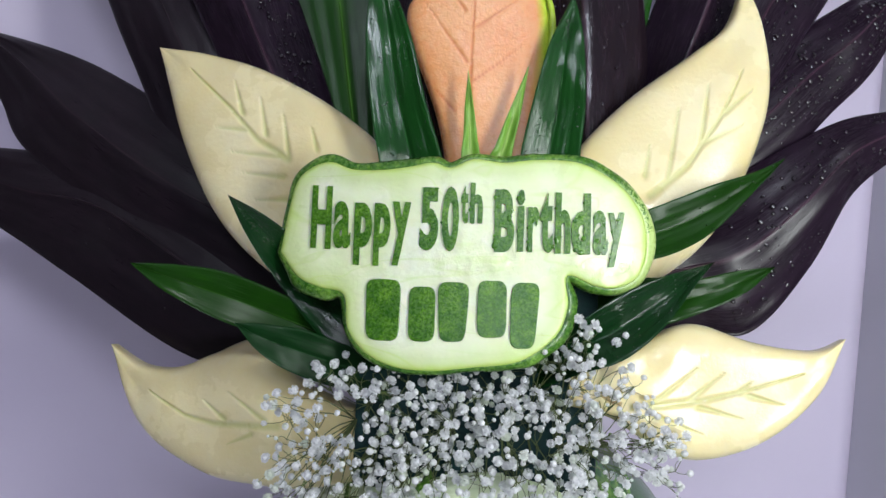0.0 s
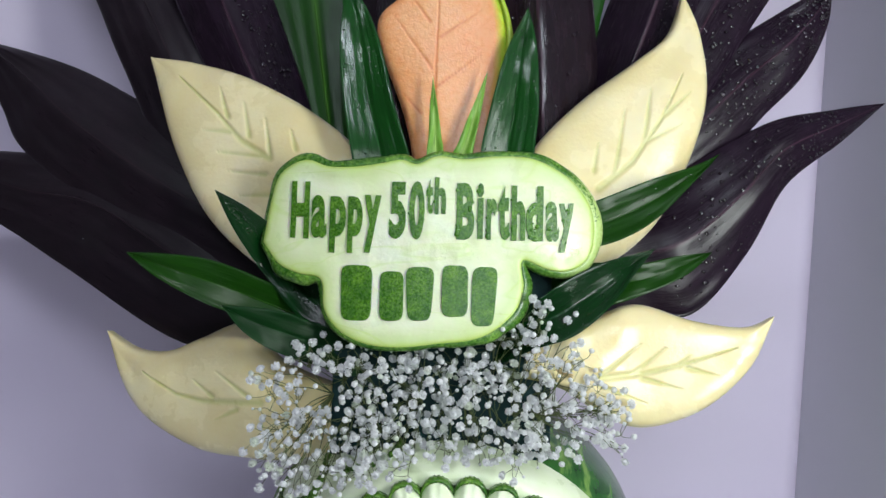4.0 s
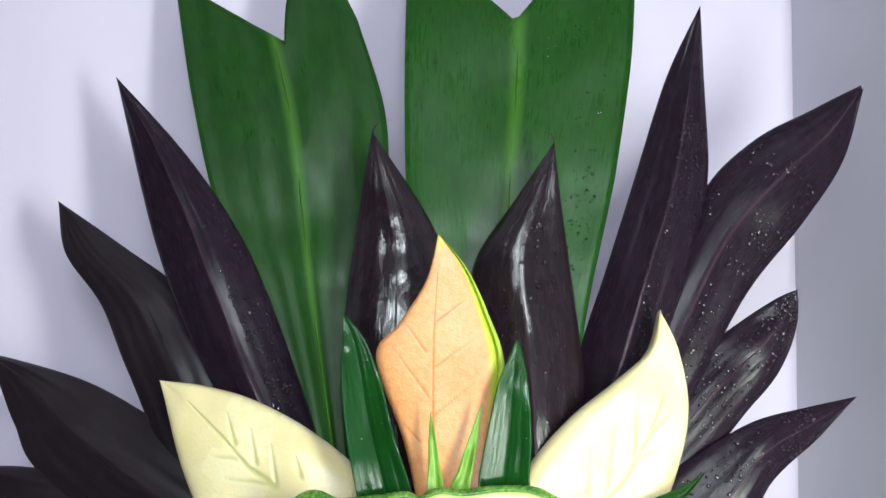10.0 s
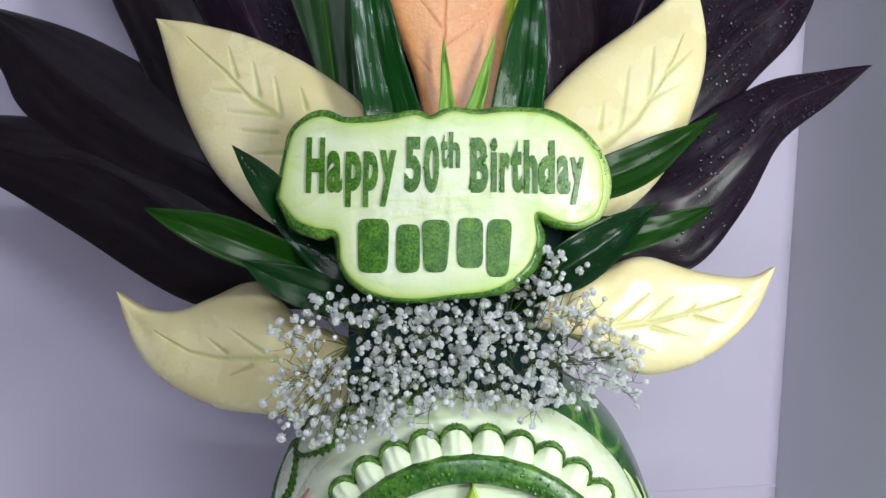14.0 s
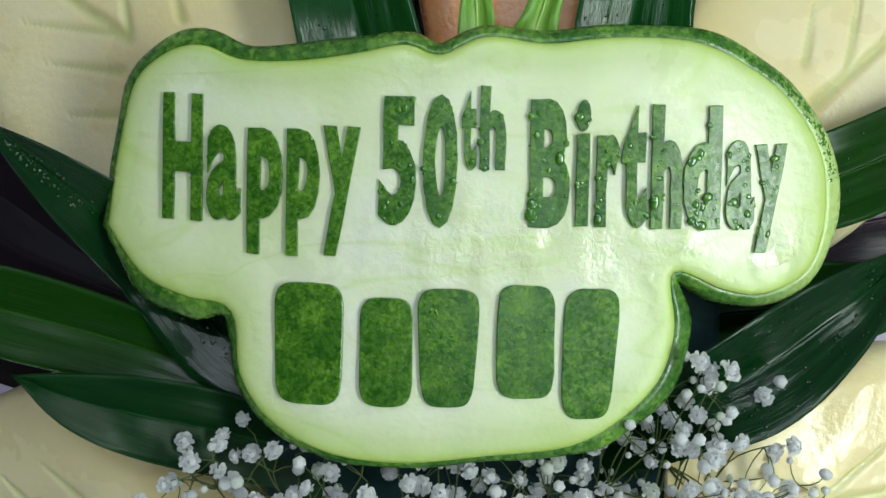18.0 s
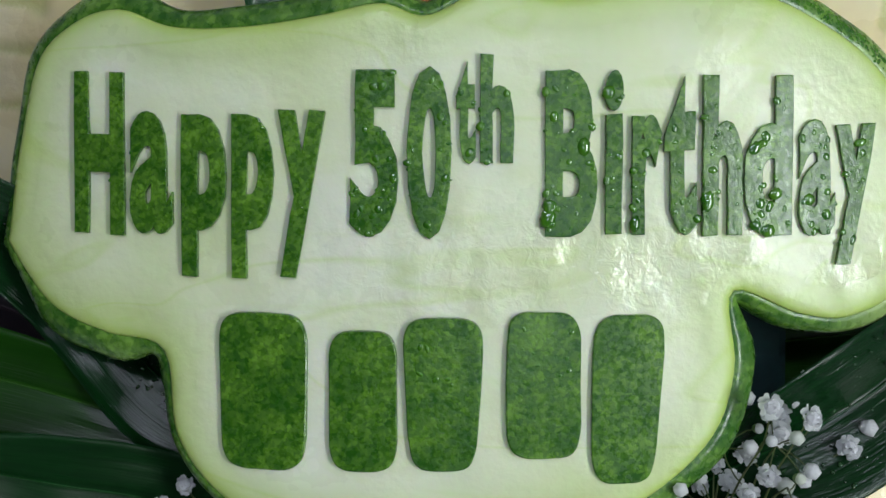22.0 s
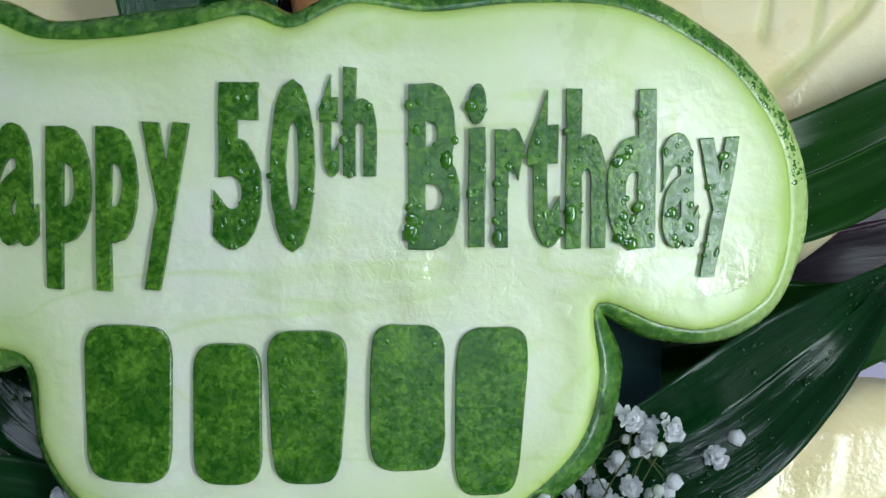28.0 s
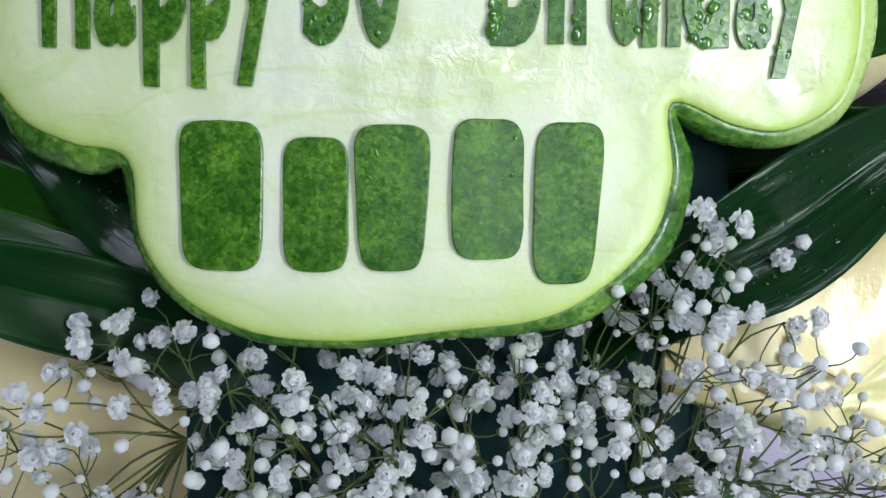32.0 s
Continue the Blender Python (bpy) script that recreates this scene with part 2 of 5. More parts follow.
def rind_material(name, dark, light, scale, spec=0.5, rough=0.30):
    """Melon rind: dark green, broken by paler cells in drifts, with a damp shine."""
    m = Mat(name, Specular_IOR_Level=spec)
    obj = m.coords("Object")
    wob = m.node("ShaderNodeTexNoise", Vector=obj, Scale=260.0 * scale, Detail=2.0).outputs["Color"]
    bent = m.mix(0.0022, obj, wob, "ADD")
    n1 = m.noise(obj, 85.0 * scale, 4.0, 0.6, 0.3)
    n2 = m.noise(obj, 420.0 * scale, 3.0, 0.6)
    cell = m.node("ShaderNodeTexVoronoi", Vector=bent, Scale=760.0 * scale)
    tone = m.node("ShaderNodeSeparateColor", Color=cell.outputs["Color"]).outputs[0]
    mixd = m.calc("ADD", m.calc("MULTIPLY", n1, 0.62), m.calc("ADD", m.calc("MULTIPLY", tone, 0.22), m.calc("MULTIPLY", n2, 0.16)))
    middle = tuple((a * 1.3 + b * 0.7) / 2 for a, b in zip(dark, light))
    col = m.ramp(mixd, (0.36, dark), (0.52, middle), (0.68, light))
    col = m.mix(m.ramp(cell.outputs["Distance"], (0.45, grey(0.0)), (0.75, grey(0.22))), col, dark)
    col = m.mix(m.attr("peeled"), col, (0.46, 0.60, 0.20))
    m.set("Base Color", col)
    m.set("Roughness", m.ramp(n2, (0.3, grey(rough * 0.5)), (0.7, grey(rough * 1.4))))
    m.bump(n2, 0.25, 0.0005)
    m.bump(tone, 0.05, 0.0004)
    return m.m


RIND = rind_material("mottled_green_rind", (0.019, 0.094, 0.005), (0.15, 0.32, 0.030), 1.6)
RIND_DARK = rind_material("dark_green_rind", (0.024, 0.105, 0.010), (0.19, 0.36, 0.055), 1.0)
RIND_RING = rind_material("blotched_green_rind", (0.014, 0.085, 0.010), (0.16, 0.33, 0.05), 0.6)


def stripe_rind_material():
    m = Mat("striped_watermelon_rind", Roughness=0.22)
    obj = m.coords("Object")
    w = m.noise(m.coords("Object", (34, 5, 34)), 1.0, 5.0, 0.6, 1.2)
    n = m.noise(obj, 120.0, 4.0)
    col = m.ramp(w, (0.40, (0.010, 0.060, 0.012)), (0.52, (0.03, 0.13, 0.025)), (0.60, (0.20, 0.36, 0.08)))
    m.set("Base Color", m.mix(m.ramp(n, (0.4, grey(0.0)), (0.8, grey(0.4))), col, (0.05, 0.17, 0.03)))
    m.bump(n, 0.15, 0.0005)
    return m.m


STRIPE_RIND = stripe_rind_material()


def plain(name, a, b, rough, scale, bump=0.15, depth=0.0008, spec=0.5):
    m = Mat(name, Specular_IOR_Level=spec)
    n = m.noise(m.coords("Object"), scale, 5.0)
    m.set("Base Color", m.ramp(n, (0.3, a), (0.7, b)))
    m.set("Roughness", m.ramp(n, (0.3, grey(rough * 0.85)), (0.7, grey(min(1.0, rough * 1.15)))))
    if bump:
        m.bump(n, bump, depth)
    return m.m


def wall_material(name, colour, spread):
    m = Mat(name, Roughness=0.75, Specular_IOR_Level=0.25)
    obj = m.coords("Object")
    n1, n2 = m.noise(obj, 3.0, 3.0), m.noise(obj, 240.0, 4.0)
    a, b = tuple(c * (1 - spread) for c in colour), tuple(min(0.85, c * (1 + spread)) for c in colour)
    m.set("Base Color", m.ramp(n1, (0.3, a), (0.7, b)))
    m.bump(n2, 0.08, 0.0006)
    return m.m


WALL = wall_material("white_wall_paint", (0.71, 0.635, 0.785), 0.04)
WALL_DIM = wall_material("beige_wall_paint", (0.30, 0.28, 0.25), 0.05)
WALL_SIDE = wall_material("grey_wall_paint", (0.62, 0.605, 0.67), 0.03)
CEILING = wall_material("white_ceiling_paint", (0.8, 0.8, 0.8), 0.02)
FLOOR = plain("grey_floor", (0.22, 0.21, 0.20), (0.30, 0.29, 0.28), 0.5, 12.0)
TABLE_WHITE = wall_material("white_table_laminate", (0.74, 0.74, 0.78), 0.03)
METAL = Mat("grey_metal", Base_Color=(0.35, 0.35, 0.36, 1), Metallic=1.0, Roughness=0.35).m
FOAM = plain("wet_green_floral_foam", (0.005, 0.020, 0.022), (0.010, 0.036, 0.036), 0.7, 260.0, 0.5, 0.0008, 0.2)
STAR = plain("yellow_green_melon", (0.34, 0.50, 0.03), (0.50, 0.66, 0.07), 0.35, 90.0, 0.2, 0.001)
PINK = plain("pink_watermelon_flesh", (0.55, 0.14, 0.18), (0.70, 0.36, 0.38), 0.35, 60.0)
STRIP = plain("yellow_green_gouged_flesh", (0.50, 0.64, 0.24), (0.72, 0.80, 0.50), 0.3, 140.0, 0.2, 0.001)
PALE = plain("pale_watermelon_flesh", (0.74, 0.84, 0.54), (0.84, 0.89, 0.71), 0.28, 55.0, 0.25, 0.0012)


def petal_material():
    """Thin white petals that let light through."""
    m = Mat("white_petal", Roughness=0.6, Specular_IOR_Level=0.3)
    col = m.ramp(m.noise(m.coords("Object"), 300.0, 3.0), (0.3, (0.90, 0.90, 0.92)), (0.7, (0.93, 0.93, 0.94)))
    col = m.mix(m.ramp(m.rnd(), (0.88, grey(0.0)), (0.98, grey(0.4))), col, (0.62, 0.72, 0.45))
    m.set("Base Color", col)
    thin = m.node("ShaderNodeBsdfTranslucent", Color=col)
    both = m.node("ShaderNodeMixShader", Fac=0.5)
    m.t.links.new(m.b.outputs[0], both.inputs[1])
    m.t.links.new(thin.outputs[0], both.inputs[2])
    m.t.links.new(both.outputs[0], m.t.nodes["Material Output"].inputs["Surface"])
    return m.m


PETAL = petal_material()
CALYX = plain("green_calyx", (0.10, 0.19, 0.05), (0.22, 0.32, 0.12), 0.5, 300.0, 0.0)
STEM = plain("olive_stem", (0.05, 0.07, 0.018), (0.12, 0.15, 0.045), 0.5, 200.0, 0.0)
WOOD_PICK = plain("bamboo_pick", (0.45, 0.32, 0.16), (0.55, 0.42, 0.22), 0.6, 200.0, 0.0)


def bead_material(name, a, b):
    """A water bead that lies close on a coloured skin and shows it, deep and clear, under a sharp gloss."""
    m = Mat(name, Roughness=0.03, IOR=1.5, Specular_IOR_Level=0.9)
    m.set("Base Color", m.ramp(m.noise(m.coords("Object"), 340.0, 2.0), (0.35, a), (0.65, b)))
    return m.m


BEAD_GREEN = bead_material("bead_on_green_rind", (0.02, 0.11, 0.004), (0.08, 0.23, 0.012))
BEAD_LEAF = bead_material("bead_on_green_leaf", (0.004, 0.030, 0.004), (0.010, 0.060, 0.008))
BEAD_PURPLE = bead_material("bead_on_purple_leaf", (0.005, 0.003, 0.006), (0.018, 0.010, 0.018))

# ---- mesh helpers ----


def mesh_from(name, verts, faces, material, smooth=True, attrs=None, uvs=None):
    me = bpy.data.meshes.new(name)
    me.from_pydata([tuple(v) for v in verts], [], faces)
    me.materials.append(material)
    if smooth:
        me.polygons.foreach_set("use_smooth", [True] * len(me.polygons))
    for key, values in (attrs or {}).items():
        me.attributes.new(key, "FLOAT", "POINT").data.foreach_set("value", values)
    if uvs is not None:
        layer = me.uv_layers.new(name="UVMap")
        idx = np.empty(len(me.loops), dtype=np.int32)
        me.loops.foreach_get("vertex_index", idx)
        layer.data.foreach_set("uv", np.asarray(uvs, dtype=np.float32)[idx].ravel())
    me.update()
    return me


def put(name, me, parent=None, m=None, label=""):
    ob = new(name, me)
    if m is not None:
        ob.matrix_basis = m
    if parent is not None:
        ob.parent = parent
    return tagged(ob, label) if label else ob


def part(name, bm, material, parent, label="", smooth=False):
    me = bpy.data.meshes.new(name)
    for f in bm.faces:
        f.smooth = smooth
    bm.to_mesh(me)
    bm.free()
    me.materials.append(material)
    return put(name, me, parent, None, label)


def box_bm(lo, hi, bevel=0.0, m=None):
    bm = bmesh.new()
    bmesh.ops.create_cube(bm, size=1.0)
    lo, hi = Vector(lo), Vector(hi)
    for v in bm.verts:
        v.co = Vector([lo[i] + (v.co[i] + 0.5) * (hi[i] - lo[i]) for i in range(3)])
    if bevel:
        bmesh.ops.bevel(bm, geom=bm.edges[:], offset=bevel, segments=2, profile=0.6, affect="EDGES")
    if m is not None:
        bm.transform(m)
    return bm


def catmull(points, s):
    """A smooth curve through points (rows of an array) at s in 0..1."""
    p = np.asarray(points, float)
    n = len(p) - 1
    x = min(max(s, 0.0), 1.0) * n
    i = min(int(x), n - 1)
    f = x - i
    p0, p1, p2, p3 = p[max(i - 1, 0)], p[i], p[i + 1], p[min(i + 2, n)]
    m1, m2 = (p2 - p0) / 2, (p3 - p1) / 2
    return (2 * f**3 - 3 * f**2 + 1) * p1 + (f**3 - 2 * f**2 + f) * m1 + (-2 * f**3 + 3 * f**2) * p2 + (f**3 - f**2) * m2


NORMAL = Vector((0, -1, LEAN)).normalized()      # out of the display, to the viewer


def lean_y(z, d):
    """The depth of the display's leaning plane at height z, d metres behind its face."""
    return LEAN * (z - 1.15) + d


class Blade:
    """A leaf-shaped surface along an axis. stations: (x, z, half width, angle of the width, depth) from base to tip."""

    def __init__(self, stations, fold=0.0, cup=0.0, twist=0.0, top=None, pleat=0.0, seed=0.0):
        self.p = [(x, lean_y(z, d), z, hw * math.cos(radians(a)), hw * math.sin(radians(a))) for x, z, hw, a, d in stations]
        self.fold, self.cup, self.twist, self.top, self.pleat, self.seed = fold, cup, twist, top, pleat, seed
        a, b = self.axis(0.0), self.axis(1.0)
        self.length = (b - a).length

    def axis(self, s):
        q = catmull(self.p, s)
        return Vector(q[:3])

    def at(self, s, t, lift=0.0):
        q = catmull(self.p, s)
        h = Vector((q[3], LEAN * q[4], q[4]))
        w = h.length
        back = self.fold * abs(t) * w + self.cup * t * t * w + self.twist * t * w * s
        if self.pleat:
            k = self.seed
            back += self.pleat * (math.sin(9 * t + k + 2.2 * s) + 0.6 * math.sin(21 * t + 2 * k - 3.1 * s) + 0.9 * math.sin(3.3 * t + 3 * k + 6 * s)) * min(1.0, w / 0.02)
        p = Vector(q[:3]) + h * t + NORMAL * (lift - back)
        if self.top is not None:
            up = (self.axis(1.0) - self.axis(0.85)).normalized()
            k = max(0.0, (s - 0.62) / 0.38)
            p += up * float(np.interp(t, [r[0] for r in self.top], [r[1] for r in self.top])) * k
        return p


def blade_mesh(name, blade, material, ns, nt, thick, edge_power, relief=None, rim=None, ripple=0.0, seed=0.0, t0=-1.0, t1=1.0, s0=0.0, s1=1.0):
    """A closed, thin or thick leaf: its front carries relief(s, t) -> (depth, groove), its back is smooth."""
    verts, uvs, groove, rims, faces = [], [], [], [], []
    for side in (1, 0):
        for i in range(ns + 1):
            s = s0 + (s1 - s0) * i / ns
            for j in range(nt + 1):
                u = -1 + 2 * j / nt
                t = t0 + (t1 - t0) * j / nt
                g = 0.0
                lift = -thick * 0.5
                if side:
                    body = max(0.0, 1 - abs(u) ** edge_power) ** 0.5
                    if i == 0 or i == ns:
                        body *= 0.3
                    lift = thick * (body - 0.5)
                    if relief:
                        cut, g = relief(s, t)
                        lift -= cut * body
                wob = ripple * noise.noise(Vector((s * 7 + seed, t * 1.3, seed * 3.1)))
                verts.append(blade.at(s, t, lift + wob))
                uvs.append((t, s * blade.length / 0.1))
                groove.append(g)
                rims.append(rim(s, t) if rim else 0.0)
    row, off = nt + 1, (ns + 1) * (nt + 1)
    for i in range(ns):
        for j in range(nt):
            a = i * row + j
            faces.append((a, a + 1, a + row + 1, a + row))
            b = off + a
            faces.append((b, b + row, b + row + 1, b + 1))
    border = [j for j in range(nt)] + [i * row + nt for i in range(ns)] + [ns * row + j for j in range(nt, 0, -1)] + [i * row for i in range(ns, 0, -1)]
    for a, b in zip(border, border[1:] + border[:1]):
        faces.append((a, a + off, b + off, b))
    return mesh_from(name, verts, faces, material, True, {"groove": groove, "rim": rims}, uvs)


def dome_mesh():
    """A unit water bead: a flattened dome, six by three."""
    verts, faces = [(0, 0, 0.75)], []
    for k, (r, z) in enumerate(((0.6, 0.6), (1.0, 0.1), (0.9, -0.25))):
        for a in range(7):
            w = a * 2 * math.pi / 7
            verts.append((r * math.cos(w), r * math.sin(w), z))
    for a in range(7):
        b = (a + 1) % 7
        faces.append((0, 1 + a, 1 + b))
        for k in range(2):
            o = 1 + 7 * k
            faces.append((o + a, o + 7 + a, o + 7 + b, o + b))
    return verts, faces


def droplets(parent, place, count, rng, small, large, water, high=0.45):
    """Water beads that lie on a surface: place(rng) gives a point and its normal."""
    dv, df = dome_mesh()
    verts, faces = [], []
    for _ in range(count):
        p, n = place(rng)
        r = small + (large - small) * rng.random() ** 3
        m = Matrix.Translation(p) @ n.to_track_quat("Z", "Y").to_matrix().to_4x4() @ Matrix.Rotation(rng.random() * 6.28, 4, "Z") @ Matrix.Diagonal((r * (0.7 + 0.6 * rng.random()), r * (0.8 + 0.9 * rng.random()), r * high, 1))
        o = len(verts)
        verts += [m @ Vector(v) for v in dv]
        faces += [tuple(o + i for i in f) for f in df]
    ob = put("dew", mesh_from("dew", verts, faces, water), parent, None, "clear water beads")
    return tagged(ob, kind="stuff")


def blade_drops(parent, blade, count, seed, thick=0.001, s_lo=0.25, s_hi=0.95, t_lo=-0.85, t_hi=0.85, small=0.0002, large=0.0013, water=None):
    rng = random.Random(seed)

    def place(r):
        s, t = r.uniform(s_lo, s_hi), r.uniform(t_lo, t_hi)
        p = blade.at(s, t, thick * 0.5)
        a = blade.at(s + 0.01, t, thick * 0.5) - p
        b = blade.at(s, t + 0.02, thick * 0.5) - p
        n = b.cross(a)
        if n.y > 0:
            n = -n
        return p, n.normalized()

    return droplets(parent, place, count, rng, small, large, water or BEAD_PURPLE)


def rib(parent, blade, material, radius):
    """The raised midrib along a leaf's front."""
    verts, faces, uvs = [], [], []
    n = 30
    for i in range(n + 1):
        s = 0.02 + 0.93 * i / n
        w = radius * (1 - 0.8 * i / n)
        half = max(1e-4, Vector(catmull(blade.p, s)[3:]).length)
        for u, lift in ((-1, -0.0002), (-0.5, 0.0006 * 0.6), (0, 0.0006), (0.5, 0.0006 * 0.6), (1, -0.0002)):
            verts.append(blade.at(s, u * w / half if half > w else 0.0, 0.0004 + lift))
            uvs.append((u * 0.03, s * blade.length / 0.1))
    for i in range(n):
        for j in range(4):
            o = i * 5 + j
            faces.append((o, o + 1, o + 6, o + 5))
    return put("midrib", mesh_from("midrib", verts, faces, material, True, None, uvs), parent)


# ---- the room ----


def slab(name, corners, thickness, outward, material):
    """A flat wall: four inner corners, thickened outwards."""
    out = Vector(outward) * thickness
    v = [Vector(c) for c in corners]
    verts = v + [p + out for p in v]
    faces = [(0, 1, 2, 3), (7, 6, 5, 4)] + [(i, i + 4, (i + 1) % 4 + 4, (i + 1) % 4) for i in range(4)]
    ob = put(name, mesh_from(name, verts, faces, material, False))
    return tagged(ob, kind="structure")


L, W, H = ROOM_L, ROOM_W, ROOM_H


def swell(a, z):
    """How far the back wall's covering bulges: slack upright folds away from the corner."""
    k = min(1.0, max(0.0, (a - 0.34) / 0.2))
    return 0.0075 * k * (noise.noise(Vector((a * 7.0, z * 0.7, 1.7))) + 0.35 * noise.noise(Vector((a * 17.0, z * 1.3, 5.2))))


verts, faces, cols, rows = [], [], 240, 40
for i in range(rows + 1):
    for j in range(cols + 1):
        a, z = 0.0 + L * j / cols, H * i / rows
        verts.append(room_pt(a, swell(a, z), z))
for i in range(rows):
    for j in range(cols):
        o = i * (cols + 1) + j
        faces.append((o, o + 1, o + cols + 2, o + cols + 1))
o = len(verts)
verts += [room_pt(0, -0.12, 0), room_pt(L, -0.12, 0), room_pt(L, -0.12, H), room_pt(0, -0.12, H)]
low, high = list(range(cols + 1)), list(range(rows * (cols + 1), (rows + 1) * (cols + 1)))
faces += [(o, o + 3, o + 2, o + 1), tuple(low[::-1] + [o, o + 1]), tuple(high + [o + 2, o + 3])]
faces += [tuple([i * (cols + 1) for i in range(rows + 1)] + [o + 3, o]), tuple([i * (cols + 1) + cols for i in range(rows, -1, -1)] + [o + 1, o + 2])]
tagged(put("wall_back", mesh_from("wall_back", verts, faces, WALL)), "smooth white wall with faint upright folds behind the display", "wall", kind="structure")
tagged(slab("wall_side", [room_pt(0, 0, 0), room_pt(0, W, 0), room_pt(0, W, H), room_pt(0, 0, H)], 0.12, -ALONG, WALL_SIDE), "plain grey painted wall meeting the white one", "wall")
tagged(slab("wall_far", [room_pt(L, 0, 0), room_pt(L, W, 0), room_pt(L, W, H), room_pt(L, 0, H)], 0.12, ALONG, WALL_DIM), "plain beige painted wall", "wall")
w0, w1, z0, z1 = WIN_A - WIN_W / 2, WIN_A + WIN_W / 2, WIN_Z - WIN_H / 2, WIN_Z + WIN_H / 2
wall_front = tagged(new("wall_front"), "plain beige painted wall with a window opening", "wall", kind="structure")
for a0, a1, b0, b1 in ((0, w0, 0, H), (w1, L, 0, H), (w0, w1, 0, z0), (w0, w1, z1, H)):
    ob = slab("wall_panel", [room_pt(a0, W, b0), room_pt(a1, W, b0), room_pt(a1, W, b1), room_pt(a0, W, b1)], 0.12, OUT, WALL_DIM)
    ob.parent = wall_front
tagged(slab("floor", [room_pt(0, 0, 0), room_pt(L, 0, 0), room_pt(L, W, 0), room_pt(0, W, 0)], 0.1, (0, 0, -1), FLOOR), "plain grey floor", "floor")
tagged(slab("ceiling", [room_pt(0, 0, H), room_pt(L, 0, H), room_pt(L, W, H), room_pt(0, W, H)], 0.1, (0, 0, 1), CEILING), "plain white ceiling", "ceiling")

basis = Matrix(((ALONG.x, OUT.x, 0, CORNER.x), (ALONG.y, OUT.y, 0, CORNER.y), (0, 0, 1, 0), (0, 0, 0, 1)))
table = tagged(new("table"), "white table pushed against the wall under the display", "table")
part("tabletop", box_bm((0.004, 0.004, TABLE_Z - 0.035), (1.3, 0.62, TABLE_Z), 0.004, basis), TABLE_WHITE, table)
for a in (0.06, 1.24):
    for b in (0.06, 0.56):
        part("leg", box_bm((a - 0.02, b - 0.02, 0.0), (a + 0.02, b + 0.02, TABLE_Z - 0.035), 0.003, basis), METAL, table)

crease = slab("trim", [room_pt(0.0, 0.0, 0.8235), room_pt(0.33, 0.0, 0.8235), room_pt(0.33, 0.0, 0.8215), room_pt(0.0, 0.0, 0.8215)], 0.0012, OUT, WALL)
tagged(crease, "thin horizontal ridge across the white wall", "trim")

# ---- floral foam that carries the leaves ----
foam = tagged(new("floral_foam"), "dark green wet floral foam block on the watermelon", "floral foam")
tilt = Matrix.Translation((0.004, lean_y(1.085, 0.052), 1.085)) @ Matrix.Rotation(-math.atan(LEAN), 4, "X")
part("block", box_bm((-0.064, -0.026, -0.075), (0.018, 0.03, 0.058), 0.002, tilt), FOAM, foam)
part("block", box_bm((0.0172, -0.028, -0.075), (0.066, 0.03, 0.060), 0.002, tilt), FOAM, foam)

# ---- fan of large leaves ----
FAN = "fan of large leaves"


def big_leaf(label, stations, material, seed, fold=0.10, cup=0.10, twist=0.0, top=None, ripple=0.003, drops=0, ns=48, nt=36, pleat=0.0003, **area):
    b = Blade(stations, fold, cup, twist, top, pleat, seed)
    ob = put("leaf", None)
    tagged(ob, label, "leaf", FAN)
    put("blade", blade_mesh("blade", b, material, ns, nt, 0.0008, 8, None, None, ripple, seed), ob)
    rib(ob, b, material, 0.0011)
    if drops:
        blade_drops(ob, b, drops, int(seed * 10), 0.0012, **area)
    return ob, b


big_leaf("broad glossy green leaf with a notched top edge, behind darker leaves", [(-0.030, 1.10, 0.010, 0, 0.06), (-0.0688, 1.1655, 0.0139, 1, 0.09), (-0.0932, 1.2953, 0.038, 0, 0.094), (-0.1048, 1.3707, 0.0644, 2, 0.098), (-0.1153, 1.4422, 0.076, -1, 0.100), (-0.1327, 1.5136, 0.0722, -1, 0.102)], GREEN_LEAF, 1.3, 0.06, -0.06, top=[(-1, 0.060), (0.11, 0.0), (0.2, 0.03), (0.3, 0.05), (0.45, 0.07), (0.65, 0.085), (0.85, 0.07), (1, 0.02)])
big_leaf("broad glossy green leaf with a deep notch in its top", [(0.030, 1.10, 0.012, 0, 0.06), (0.0535, 1.1969, 0.0334, 0, 0.085), (0.0497, 1.2957, 0.0586, 0, 0.090), (0.054, 1.3827, 0.0781, 0, 0.094), (0.0619, 1.463, 0.0903, -1, 0.097), (0.0668, 1.5345, 0.0941, -1, 0.100)], GREEN_WET, 2.6, 0.05, -0.05, top=[(-1, 0.077), (-0.65, 0.047), (-0.03, -0.010), (0.2, 0.02), (0.6, 0.052), (0.9, 0.07), (1, 0.06)], drops=420, s_lo=0.42, s_hi=0.88, t_lo=0.25, t_hi=0.85, water=BEAD_LEAF, small=0.0003, large=0.0012)
big_leaf("dark purple pointed leaf bent low to one side", [(-0.030, 1.085, 0.016, 80, 0.05), (-0.0939, 1.095, 0.0305, 76, 0.075), (-0.1602, 1.1134, 0.0482, 74, 0.084), (-0.2387, 1.1538, 0.0468, 66, 0.093), (-0.2946, 1.1628, 0.0293, 67, 0.102), (-0.3457, 1.1743, 0.0182, 56, 0.111), (-0.4023, 1.178, 0, 56, 0.12)], DARK_LEAF, 3.1, drops=90, small=0.0002, large=0.0007)
